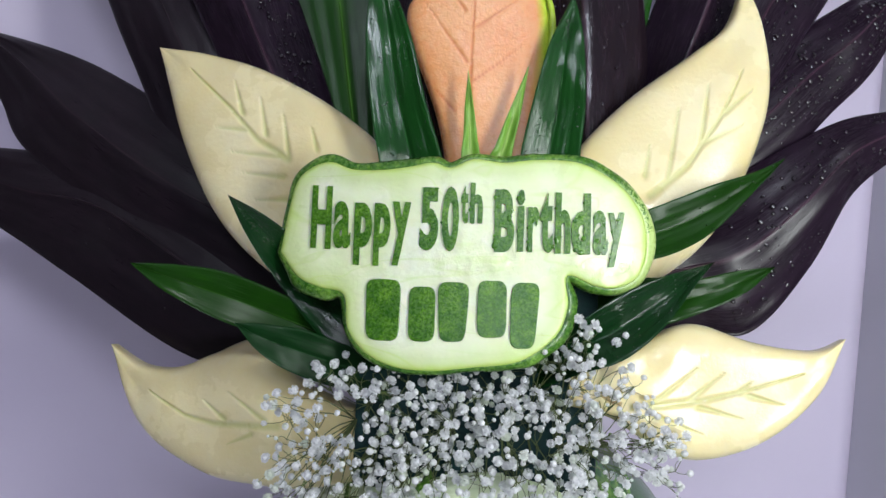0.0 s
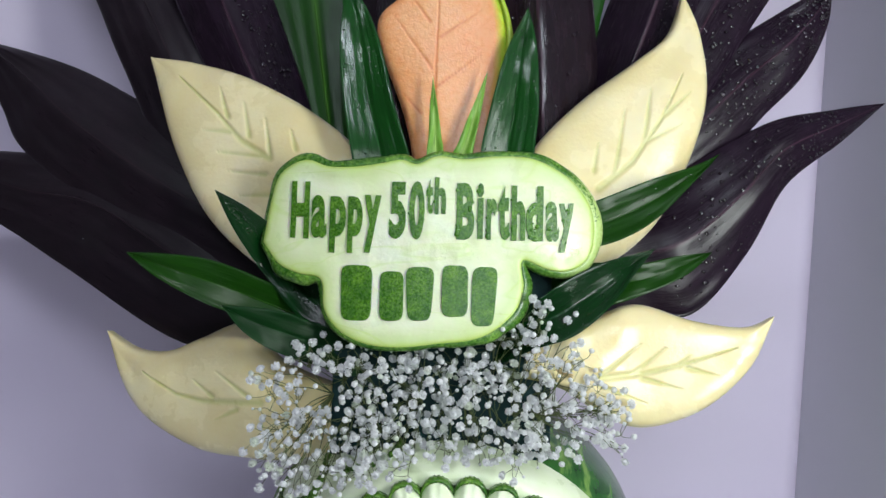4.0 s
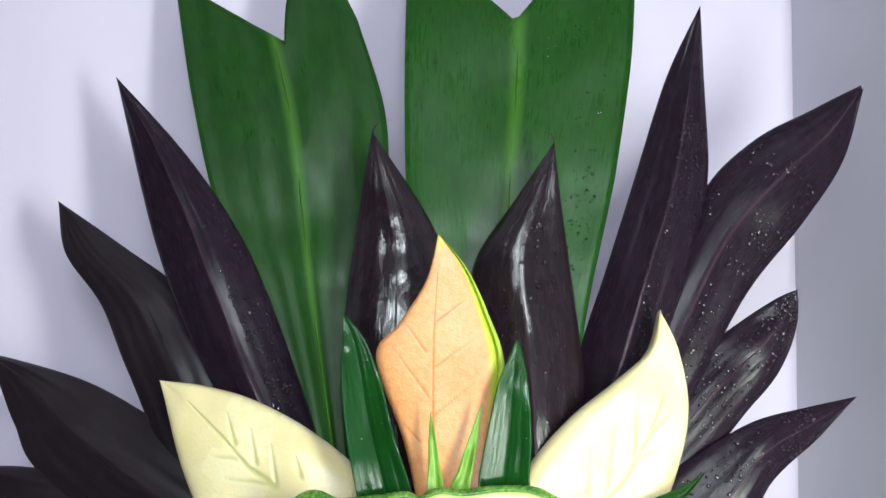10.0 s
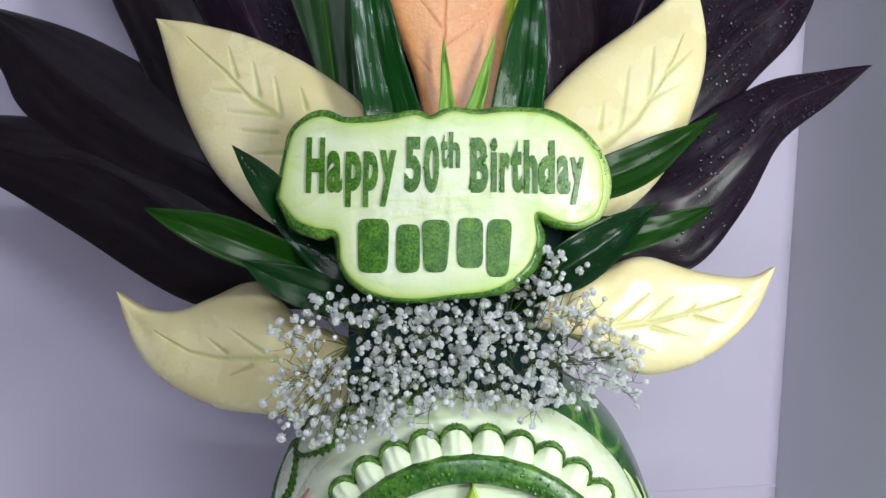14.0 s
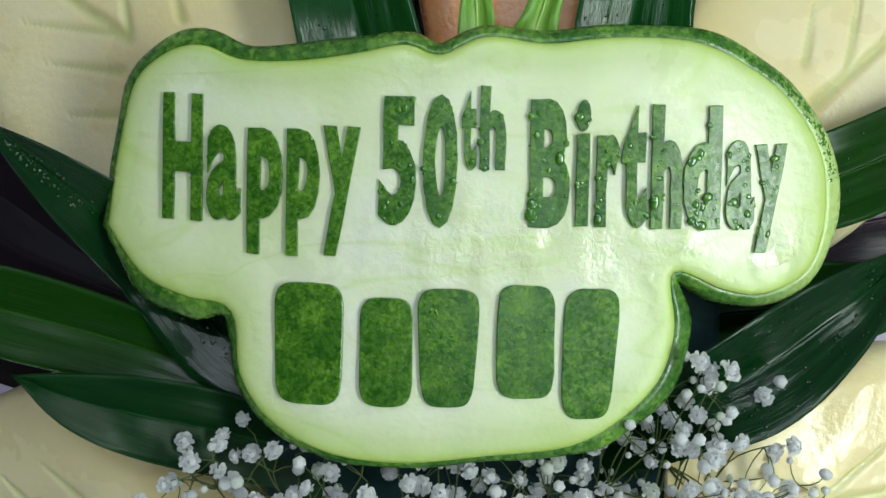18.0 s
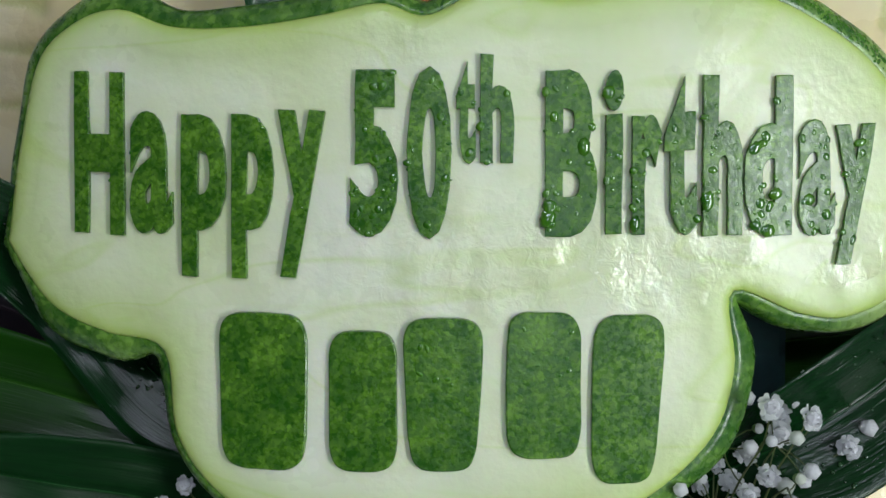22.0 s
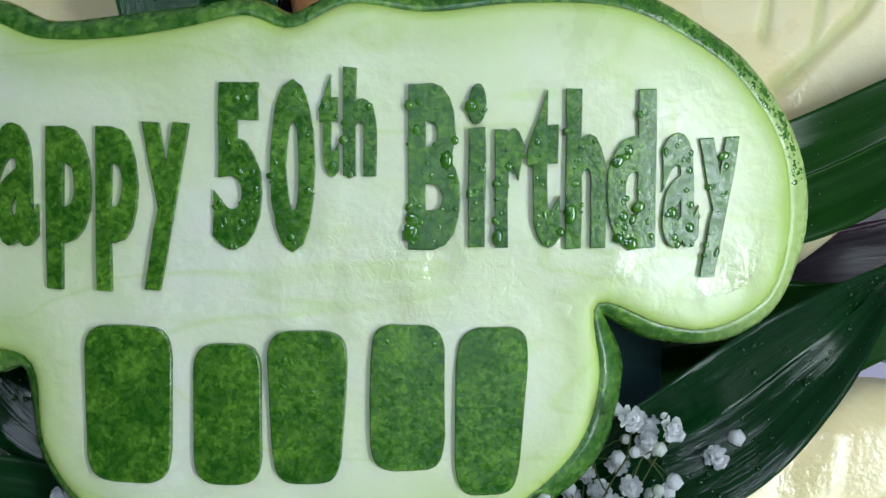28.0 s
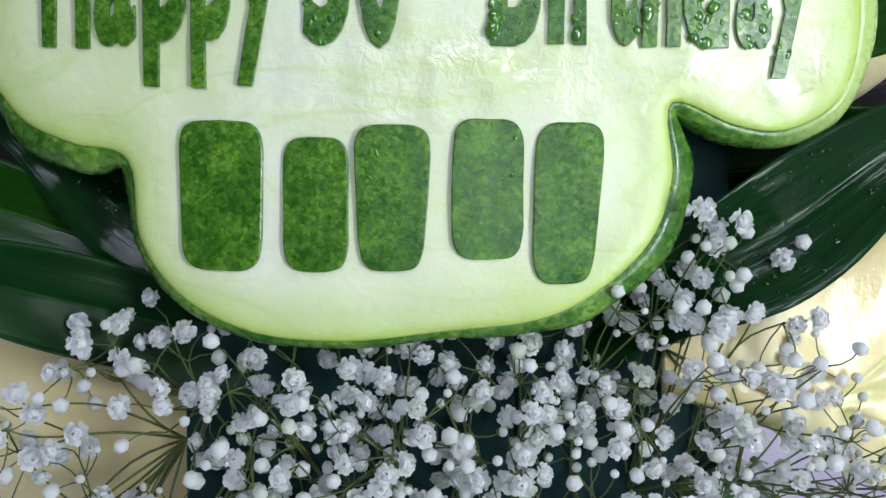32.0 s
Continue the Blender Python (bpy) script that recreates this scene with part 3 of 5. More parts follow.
big_leaf("dark purple pointed leaf with a curled tip", [(-0.040, 1.10, 0.015, 70, 0.05), (-0.1171, 1.1357, 0.0327, 70, 0.075), (-0.189, 1.1693, 0.0386, 68, 0.084), (-0.256, 1.2087, 0.042, 30, 0.093), (-0.2929, 1.2361, 0.0303, 28, 0.102), (-0.3298, 1.2599, 0.0124, 20, 0.111), (-0.3646, 1.2725, 0, 20, 0.12)], DARK_LEAF, 4.4, drops=70, small=0.0002, large=0.0007)
big_leaf("dark purple pointed leaf leaning outwards", [(-0.040, 1.10, 0.015, 50, 0.055), (-0.1233, 1.1745, 0.0324, 47, 0.078), (-0.1639, 1.2072, 0.0345, 40, 0.085), (-0.1976, 1.2651, 0.0354, 16, 0.092), (-0.2276, 1.3112, 0.0327, 7, 0.1), (-0.2716, 1.3488, 0.0236, 4, 0.109), (-0.3053, 1.3867, 0, 4, 0.117)], DARK_LEAF, 5.2)
big_leaf("tall dark purple leaf with wet shine along one side", [(-0.030, 1.10, 0.015, 20, 0.055), (-0.0891, 1.1728, 0.0192, 10, 0.07), (-0.1322, 1.2487, 0.0326, -3, 0.074), (-0.1651, 1.317, 0.0359, 0, 0.078), (-0.1908, 1.3723, 0.0337, -6, 0.082), (-0.2221, 1.4322, 0.0225, -15, 0.086), (-0.2566, 1.4851, 0, -15, 0.09)], DARK_LEAF_WET, 6.7, 0.15, 0.25, drops=620, s_lo=0.3, s_hi=0.8, t_lo=0.25, t_hi=0.85)
hooked, _ = big_leaf("short dark purple leaf with a hooked tip beside the papaya", [(-0.020, 1.11, 0.012, 0, 0.048), (-0.0315, 1.169, 0.0187, 1, 0.055), (-0.031, 1.2575, 0.0362, 0, 0.057), (-0.0294, 1.3105, 0.0383, 3, 0.059), (-0.0304, 1.348, 0.0327, 3, 0.061), (-0.0365, 1.3808, 0.0219, 5, 0.063), (-0.0484, 1.4321, 0, 5, 0.065)], DARK_LEAF_FILM, 7.5, 0.1, 0.35, drops=80)
wet_short, _ = big_leaf("short wet dark purple leaf beside the papaya", [(0.030, 1.11, 0.012, 0, 0.048), (0.0616, 1.1698, 0.0222, 1, 0.055), (0.0648, 1.2395, 0.0364, 0, 0.057), (0.0613, 1.2912, 0.0387, 0, 0.059), (0.0609, 1.3397, 0.0343, 3, 0.061), (0.0761, 1.3842, 0.0145, -9, 0.063), (0.0875, 1.4208, 0, -9, 0.065)], DARK_LEAF_FILM, 8.8, 0.1, 0.35, drops=420, t_lo=-0.6)
big_leaf("tall narrow dark purple leaf covered in water beads", [(0.035, 1.10, 0.012, 0, 0.05), (0.0928, 1.1796, 0.0151, -20, 0.07), (0.126, 1.2563, 0.0291, -28, 0.068), (0.1508, 1.3243, 0.0283, -14, 0.068), (0.1749, 1.3919, 0.0272, -14, 0.068), (0.1903, 1.4619, 0.0185, -40, 0.066), (0.2031, 1.5249, 0, -46, 0.064)], DARK_LEAF_WET, 9.9, 0.5, 0.12, drops=850, s_lo=0.3, s_hi=0.8, t_lo=-0.05)
big_leaf("wide purple leaf with a snipped tip and water beads", [(0.040, 1.10, 0.014, -50, 0.055), (0.1188, 1.1879, 0.0199, -50, 0.08), (0.1676, 1.2681, 0.0318, -64, 0.084), (0.2127, 1.345, 0.0389, -68, 0.086), (0.2571, 1.391, 0.0352, -62, 0.086), (0.298, 1.4255, 0.0224, -66, 0.086), (0.3261, 1.4601, 0.002, -74, 0.086)], DARK_LEAF_WET, 10.3, 0.08, 0.15, drops=950, s_lo=0.28, s_hi=0.72, pleat=0.0002)
big_leaf("dark purple leaf with a rounded point and water beads", [(0.045, 1.095, 0.012, -50, 0.06), (0.1189, 1.1657, 0.0178, -50, 0.088), (0.1679, 1.2104, 0.0274, -54, 0.09), (0.204, 1.2442, 0.026, -57, 0.092), (0.2348, 1.2693, 0.0221, -61, 0.094), (0.2561, 1.2934, 0.0113, -58, 0.096), (0.2645, 1.3078, 0.0, -58, 0.098)], DARK_LEAF_WET, 11.6, 0.12, 0.15, drops=700, s_lo=0.35, pleat=0.0002)
big_leaf("dark purple leaf with a long tip bent to the wall", [(0.05, 1.09, 0.014, -60, 0.055), (0.1083, 1.1234, 0.0325, -60, 0.076), (0.1582, 1.1373, 0.0448, -80, 0.08), (0.1968, 1.168, 0.0366, -81, 0.082), (0.2268, 1.1974, 0.022, -84, 0.086), (0.2681, 1.2145, 0.0109, -77, 0.1), (0.3048, 1.2288, 0.0, -77, 0.115)], DARK_LEAF_WET, 12.2, 0.12, 0.15, drops=700, s_lo=0.3, s_hi=0.85, pleat=0.0002)


def curl_tip(leaf, base, ways, radius):
    """A thin dry thread that curls from a leaf's point."""
    verts, faces = [], []
    path = [Vector(base)]
    for dx, dz in ways:
        p = path[-1]
        path.append(Vector((p.x + dx, p.y - 0.0008, p.z + dz)))
    o = 0
    for i, p in enumerate(path):
        r = radius * (1 - 0.85 * i / (len(path) - 1))
        for k in range(5):
            a = 2 * math.pi * k / 5
            verts.append(p + Vector((math.cos(a) * r, math.sin(a) * r, math.sin(a) * r * 0.5)))
    for i in range(len(path) - 1):
        for k in range(5):
            b = (k + 1) % 5
            faces.append((i * 5 + k, i * 5 + b, i * 5 + 5 + b, i * 5 + 5 + k))
    put("curled_tip", mesh_from("curled_tip", verts, faces, DARK_LEAF), leaf)


curl_tip(hooked, (-0.0484, lean_y(1.4321, 0.065), 1.4300), [(0.0012, 0.004), (0.0028, 0.0035), (0.004, 0.002), (0.005, 0.0006), (0.004, -0.0012)], 0.0009)
curl_tip(wet_short, (0.0875, lean_y(1.4208, 0.065), 1.4190), [(-0.0006, 0.004), (-0.0018, 0.004), (-0.003, 0.0025), (-0.003, 0.0004)], 0.0009)

# ---- carved cream leaves ----


def vein_relief(blade, depth, rib, veins, rib_w, vein_w, tint=0.7):
    """V-shaped knife cuts on a leaf's face, as segments (x, z, x, z): a midrib that thins along its pieces and side cuts that run out to a point."""
    lines = []
    for k, (x0, z0, x1, z1) in enumerate(rib):
        lines.append((x0, z0, x1, z1, rib_w * (1 - 0.8 * k / len(rib)), rib_w * (1 - 0.8 * (k + 1) / len(rib)), 0))
    for k, (x0, z0, x1, z1) in enumerate(veins):
        lines.append((x0, z0, x1, z1, vein_w, vein_w * 0.12, 1))

    def relief(s, t):
        p = blade.at(s, t)
        best = 0.0
        for x0, z0, x1, z1, w0, w1, kind in lines:
            dx, dz = x1 - x0, z1 - z0
            k = ((p.x - x0) * dx + (p.z - z0) * dz) / (dx * dx + dz * dz)
            k = min(1.0, max(0.0, k))
            ex, ez = p.x - x0 - k * dx, p.z - z0 - k * dz
            dist = math.hypot(ex, ez)
            if kind and dx * ez - dz * ex > 0:
                dist *= 1.8
            best = max(best, 1 - dist / (w0 + (w1 - w0) * k))
        best = max(0.0, best)
        best = best * best * (3 - 2 * best)
        return depth * best, best * tint

    return relief


def cream_leaf(label, stations, seed, rib, veins, cup=0.12, thick=0.011):
    b = Blade([(x, z, hw * 1.05, a, d) for x, z, hw, a, d in stations], 0.0, cup)
    ob = tagged(put("carved_leaf", None), label, "carved fruit", "carved cream leaves")
    put("flesh", blade_mesh("flesh", b, CREAM, 200, 130, thick, 10, vein_relief(b, 0.0013, rib, veins, 0.0038, 0.0036, 0.7), lambda s, t: max(0.0, (abs(t) - 0.93) / 0.07), 0.002, seed), ob)
    pick = bmesh.new()
    bmesh.ops.create_cone(pick, cap_ends=True, segments=8, radius1=0.0012, radius2=0.0012, depth=0.05)
    a = b.axis(0.05)
    q = (Vector((0.0, 0.03, 1.09)) - a).to_track_quat("Z", "Y").to_matrix().to_4x4()
    pick.transform(Matrix.Translation(a) @ q)
    part("pick", pick, WOOD_PICK, ob)
    return ob


cream_leaf("cream melon slice carved as an upright leaf", [(-0.050, 1.125, 0.012, 56, 0.03), (-0.076, 1.1452, 0.0301, 50, 0.034), (-0.0863, 1.1636, 0.0452, 44, 0.039), (-0.1188, 1.1897, 0.0445, 46, 0.047), (-0.1528, 1.2185, 0.0321, 48, 0.056), (-0.1782, 1.24, 0.0154, 48, 0.064), (-0.1983, 1.2535, 0, 48, 0.073)], 1.0, [(-0.1077, 1.1889, -0.1274, 1.1997), (-0.1274, 1.1997, -0.1454, 1.2171), (-0.1454, 1.2171, -0.1736, 1.2399)], [(-0.1383, 1.2144, -0.145, 1.2333), (-0.1228, 1.2027, -0.1279, 1.2238), (-0.1077, 1.19, -0.1129, 1.2148), (-0.0915, 1.1948, -0.0952, 1.207), (-0.1353, 1.2048, -0.1537, 1.2057), (-0.1116, 1.19, -0.1428, 1.1923), (-0.1095, 1.1787, -0.1347, 1.1808), (-0.1053, 1.1662, -0.1266, 1.1656)])
cream_leaf("cream melon slice carved as a leaf with a curved tip", [(0.045, 1.130, 0.012, -64, 0.035), (0.0625, 1.1543, 0.0293, -64, 0.037), (0.0828, 1.1669, 0.0415, -63, 0.04), (0.1157, 1.1961, 0.0417, -55, 0.045), (0.1454, 1.2382, 0.0264, -35, 0.05), (0.1556, 1.27, 0.0107, -8, 0.055), (0.1548, 1.2973, 0, -8, 0.06)], 2.0, [(0.0993, 1.1732, 0.12, 1.1896), (0.12, 1.1896, 0.1392, 1.2172), (0.1392, 1.2172, 0.1518, 1.2432)], [(0.0958, 1.1843, 0.0991, 1.2016), (0.1088, 1.1823, 0.1159, 1.2231), (0.1278, 1.2043, 0.1322, 1.2359), (0.1277, 1.2024, 0.1521, 1.2133), (0.1411, 1.2197, 0.1575, 1.233)])
cream_leaf("cream melon slice carved as a low leaf with a raised tip", [(-0.0586, 1.0367, 0.0194, 102, 0.04), (-0.0942, 1.0375, 0.0284, 92, 0.046), (-0.1225, 1.0469, 0.0387, 91, 0.052), (-0.1531, 1.0426, 0.0325, 90, 0.06), (-0.1819, 1.0442, 0.0213, 74, 0.07), (-0.204, 1.0541, 0.0105, 66, 0.08), (-0.221, 1.073, 0.0, 66, 0.0873)], 3.0, [(-0.1069, 1.0407, -0.1454, 1.0384), (-0.1454, 1.0384, -0.1649, 1.0406), (-0.1649, 1.0406, -0.1905, 1.0506)], [(-0.1147, 1.0433, -0.1382, 1.0569), (-0.1397, 1.0414, -0.1535, 1.0506), (-0.1222, 1.0348, -0.1374, 1.0275)], 0.2)
cream_leaf("cream melon slice carved as a low leaf beside small white flowers", [(0.055, 1.075, 0.010, -90, 0.025), (0.0775, 1.0747, 0.0144, -90, 0.025), (0.1004, 1.074, 0.027, -90, 0.028), (0.1251, 1.0728, 0.0339, -88, 0.031), (0.1589, 1.0733, 0.0245, -85, 0.033), (0.1882, 1.0833, 0.0114, -83, 0.036), (0.2034, 1.1006, 0, -83, 0.039)], 4.0, [(0.0976, 1.0657, 0.1262, 1.0684), (0.1262, 1.0684, 0.1476, 1.0733), (0.1476, 1.0733, 0.1797, 1.0829)], [(0.0994, 1.0674, 0.123, 1.0848), (0.1183, 1.0684, 0.1379, 1.083), (0.1458, 1.0733, 0.152, 1.0785), (0.0993, 1.0615, 0.1258, 1.0512), (0.1243, 1.0657, 0.1472, 1.0595), (0.1511, 1.0719, 0.1693, 1.067)])

# ---- papaya leaf ----
b = Blade([(0.012, 1.13, 0.014, 0, 0.032), (0.0096, 1.1761, 0.0225, 1, 0.032), (0.0066, 1.2195, 0.0289, 4, 0.032), (0.0007, 1.27, 0.0423, -4, 0.031), (0.0036, 1.2972, 0.0302, 6, 0.031), (0.0065, 1.3261, 0.0144, 16, 0.03), (0.0022, 1.3536, 0, 23, 0.03)], 0.0, 0.05)
PAPAYA_RIB = [(-0.0026, 1.2148, -0.0027, 1.248), (-0.0027, 1.248, -0.0016, 1.2888), (-0.0016, 1.2888, 0.0011, 1.3266)]
PAPAYA_CUTS = [(-0.0056, 1.246, -0.0311, 1.2803), (-0.0072, 1.2747, -0.0233, 1.2967), (-0.0015, 1.2351, 0.0252, 1.2547), (-0.0004, 1.2654, 0.0251, 1.2825), (0.0007, 1.2949, 0.0208, 1.3089), (-0.0114, 1.2179, -0.0248, 1.2324)]
papaya = tagged(put("papaya_leaf", None), "orange papaya slice carved as a leaf with green skin edge", "carved fruit")
put("flesh", blade_mesh("flesh", b, PAPAYA, 230, 150, 0.010, 14, vein_relief(b, 0.0003, PAPAYA_RIB, PAPAYA_CUTS, 0.0018, 0.0020, 0.9), lambda s, t: min(1.0, max(0.0, (t - 0.78) / 0.12) * max(0.0, min(1.0, (s - 0.34) / 0.12)) + 0.8 * max(0.0, (s - 0.9) / 0.1)), 0.001, 2.2), papaya)
put("skin", blade_mesh("skin", b, STAR, 60, 6, 0.012, 4, None, None, 0.001, 2.2, 0.93, 1.06, 0.42, 0.99), papaya, None, "yellow-green papaya skin edge")

# ---- green blades round the plaque ----
BLADES = "green blades round the plaque"


def green_blade(label, stations, seed, material=BLADE_LEAF, fold=-0.32, cup=0.0, drops=0, pleat=0.00022, **area):
    b = Blade(stations, fold, cup, pleat=pleat, seed=seed)
    ob = tagged(put("green_blade", None), label, "leaf", BLADES)
    put("blade", blade_mesh("blade", b, material, 36, 28, 0.0008, 8, None, None, 0.0015, seed), ob)
    rib(ob, b, material, 0.0006)
    if drops:
        blade_drops(ob, b, drops, int(seed * 7), 0.0012, small=0.00015, large=0.00050, water=BEAD_LEAF, **area)
    return ob


green_blade("upright glossy dark green blade beside the papaya", [(-0.020, 1.13, 0.010, 0, 0.026), (-0.0311, 1.1787, 0.0171, 0, 0.024), (-0.0346, 1.1945, 0.0175, 1, 0.022), (-0.0426, 1.2257, 0.0154, 0, 0.02), (-0.0491, 1.2599, 0.0129, 0, 0.02), (-0.0543, 1.2851, 0.007, 6, 0.02), (-0.0621, 1.3038, 0, 6, 0.02)], 1.0, drops=200)
green_blade("upright glossy dark green blade beside the papaya", [(0.030, 1.13, 0.010, 0, 0.026), (0.0411, 1.1794, 0.016, 0, 0.024), (0.0426, 1.1989, 0.0161, 1, 0.022), (0.0462, 1.2226, 0.0146, 0, 0.02), (0.0497, 1.2531, 0.0103, 0, 0.02), (0.0521, 1.2711, 0.0054, 4, 0.02), (0.0538, 1.2851, 0, 9, 0.02)], 2.0, drops=220)
green_blade("small pale green shoot before the papaya", [(0.000, 1.13, 0.005, 0, 0.022), (-0.001, 1.1896, 0.0053, 0, 0.016), (-0.0015, 1.206, 0.0039, 0, 0.015), (-0.0026, 1.2225, 0.0025, 0, 0.015), (-0.0037, 1.2425, 0, 0, 0.015)], 3.0, SHOOT_LEAF)
green_blade("small green shoot before the papaya", [(0.008, 1.13, 0.005, 0, 0.022), (0.0135, 1.1862, 0.0067, 0, 0.018), (0.0174, 1.202, 0.0049, 0, 0.017), (0.0223, 1.2192, 0.0034, 0, 0.017), (0.0296, 1.2455, 0, 0, 0.017)], 4.0, SHOOT_LEAF)
green_blade("glossy dark green blade over a cream leaf", [(-0.0302, 1.0843, 0.006, 80, 0.027), (-0.0529, 1.0964, 0.0101, 75, 0.025), (-0.0724, 1.1081, 0.014, 61, 0.025), (-0.0967, 1.1327, 0.0122, 51, 0.025), (-0.113, 1.1574, 0.0074, 41, 0.002), (-0.1256, 1.1758, 0.0, 41, -0.016)], 5.0, BLADE_DARK, fold=-0.3, drops=420, t_lo=-0.4, t_hi=0.25)
green_blade("long green blade spread to the side", [(-0.03, 1.08, 0.006, 80, 0.034), (-0.0534, 1.0858, 0.0091, 80, 0.033), (-0.0961, 1.1024, 0.0113, 71, 0.029), (-0.1309, 1.1178, 0.0125, 77, 0.015), (-0.1574, 1.13, 0.0075, 67, 0.0), (-0.1774, 1.1391, 0.0, 67, -0.01)], 6.0, BLADE_SIDE, pleat=0.0001)
green_blade("short dark green blade above a low cream leaf", [(-0.015, 1.07, 0.008, 92, 0.03), (-0.0412, 1.0735, 0.0111, 92, 0.028), (-0.0678, 1.082, 0.012, 92, 0.023), (-0.0894, 1.0923, 0.0113, 76, 0.01), (-0.1072, 1.1012, 0.007, 79, 0.0), (-0.1203, 1.1101, 0.0, 79, -0.008)], 7.0, BLADE_SHADED, pleat=0.0001)
green_blade("glossy green blade over a cream leaf", [(0.050, 1.140, 0.006, -80, 0.03), (0.0769, 1.1514, 0.0094, -90, 0.024), (0.1002, 1.1559, 0.0138, -90, 0.024), (0.1279, 1.1673, 0.0127, -87, 0.028), (0.1553, 1.1843, 0.0045, -80, 0.032), (0.1732, 1.1969, 0, -80, 0.036)], 8.0, BLADE_SIDE, drops=120, pleat=0.00015)
green_blade("folded glossy dark green blade behind the plaque", [(0.035, 1.078, 0.007, -80, 0.026), (0.056, 1.0946, 0.0115, -81, 0.016), (0.0792, 1.1071, 0.0152, -76, 0.015), (0.1004, 1.1206, 0.0119, -70, 0.018), (0.1179, 1.1326, 0.0051, -72, 0.022), (0.1321, 1.1416, 0, -72, 0.025)], 9.0, BLADE_DARK, fold=-0.6, drops=260)
green_blade("flat green blade behind a folded one", [(0.040, 1.105, 0.006, -69, 0.034), (0.061, 1.1136, 0.0094, -69, 0.032), (0.0944, 1.1173, 0.0133, -75, 0.034), (0.1231, 1.1207, 0.0093, -80, 0.037), (0.1496, 1.1288, 0.0062, -67, 0.041), (0.1697, 1.1367, 0, -67, 0.045)], 10.0, BLADE_SIDE, pleat=0.0001)

# ---- carved plaque ----


def plaque_y(x, z):
    """The plaque's bowed front."""
    return lean_y(z, -0.004 + 1.3 * x * x)


OUTLINE = [(-0.102, 1.1436), (-0.099, 1.1635), (-0.0944, 1.1812), (-0.0853, 1.1895), (-0.0749, 1.1921), (-0.0633, 1.1887), (-0.0479, 1.1888), (-0.0316, 1.1912), (-0.0197, 1.1935), (-0.0104, 1.1911), (0.0014, 1.1958), (0.0172, 1.1942), (0.0356, 1.1959), (0.0544, 1.195), (0.0684, 1.1898), (0.0814, 1.1807), (0.0913, 1.1662), (0.0933, 1.149), (0.0885, 1.1361), (0.077, 1.1308), (0.0657, 1.132), (0.0517, 1.1369), (0.0524, 1.1221), (0.0483, 1.1094), (0.0377, 1.0994), (0.0244, 1.0932), (0.0046, 1.0908), (-0.0167, 1.0883), (-0.037, 1.0893), (-0.0536, 1.0962), (-0.0626, 1.1074), (-0.0655, 1.1240), (-0.0787, 1.1267), (-0.0917, 1.1316)]
CENTRE = np.array((-0.006, 1.170))
INSET = 0.006
ring = np.array([catmull(OUTLINE + OUTLINE[:1], k / 180) for k in range(180)])
ring_mid = ring - CENTRE
tangent = np.roll(ring, -1, 0) - np.roll(ring, 1, 0)
outward = np.stack([-tangent[:, 1], tangent[:, 0]], 1) / np.linalg.norm(tangent, axis=1)[:, None]
if (outward * ring_mid).sum() < 0:
    outward = -outward
for _ in range(3):
    outward = (np.roll(outward, 1, 0) + outward + np.roll(outward, -1, 0)) / 3


RIM = [(-0.09, 1.187, 4.6), (-0.06, 1.189, 5.2), (-0.03, 1.191, 4.6), (0.0, 1.195, 3.8), (0.04, 1.196, 4.2), (0.068, 1.19, 4.6), (0.085, 1.176, 5.4), (0.093, 1.155, 5.2), (0.089, 1.136, 4.4), (0.072, 1.131, 3.6), (0.056, 1.136, 3.6), (0.052, 1.121, 5.8), (0.047, 1.108, 6.0), (0.036, 1.098, 5.0), (0.02, 1.092, 3.0), (0.0, 1.090, 2.0), (-0.02, 1.088, 2.0), (-0.04, 1.090, 2.6), (-0.055, 1.098, 3.0), (-0.063, 1.112, 2.6), (-0.066, 1.124, 4.0), (-0.076, 1.126, 6.2), (-0.088, 1.130, 6.0), (-0.099, 1.140, 3.6), (-0.102, 1.150, 2.6), (-0.099, 1.165, 3.0)]
rim_width, peeled = [], []
for k in range(180):
    w = np.array([1 / (math.hypot(ring[k][0] - x, ring[k][1] - z) + 0.002) ** 3 for x, z, _ in RIM])
    rim_width.append(0.001 * float((w * [q[2] for q in RIM]).sum() / w.sum()) * (1 + 0.22 * noise.noise(Vector((k * 0.13, 2.0, 5.0)))))
    peeled.append(max(0.0, min(1.0, 1.5 - math.hypot(ring[k][0] - 0.092, (ring[k][1] - 1.155) * 0.6) / 0.016)))


def plaque_shell(name, rows, material, cap):
    """Rings round the outline: (share of the way from the centre, push outwards as a share of the rim or inwards in metres, depth behind the face, edge value)."""
    verts, edge, faces = [], [], []
    for share, push, depth, e in rows:
        for k in range(180):
            x, z = CENTRE + (ring_mid[k] - outward[k] * INSET * (share < 1)) * share + outward[k] * (push * rim_width[k] if push > 0 else push)
            wav = knife(x, z)
            verts.append(Vector((x, plaque_y(x, z), z)) - NORMAL * (depth + wav))
            edge.append(e)
    for r in range(len(rows) - 1):
        for k in range(180):
            a, b = r * 180 + k, r * 180 + (k + 1) % 180
            faces.append((a, b, b + 180, a + 180))
    if cap:
        x, z = CENTRE
        verts.append(Vector((x, plaque_y(x, z), z)) - NORMAL * rows[0][2])
        edge.append(0.0)
        c = len(verts) - 1
        faces += [(c, (k + 1) % 180, k) for k in range(180)]
    return mesh_from(name, verts, faces, material, True, {"edge": edge, "peeled": [peeled[i % 180] for i in range(len(verts))]})


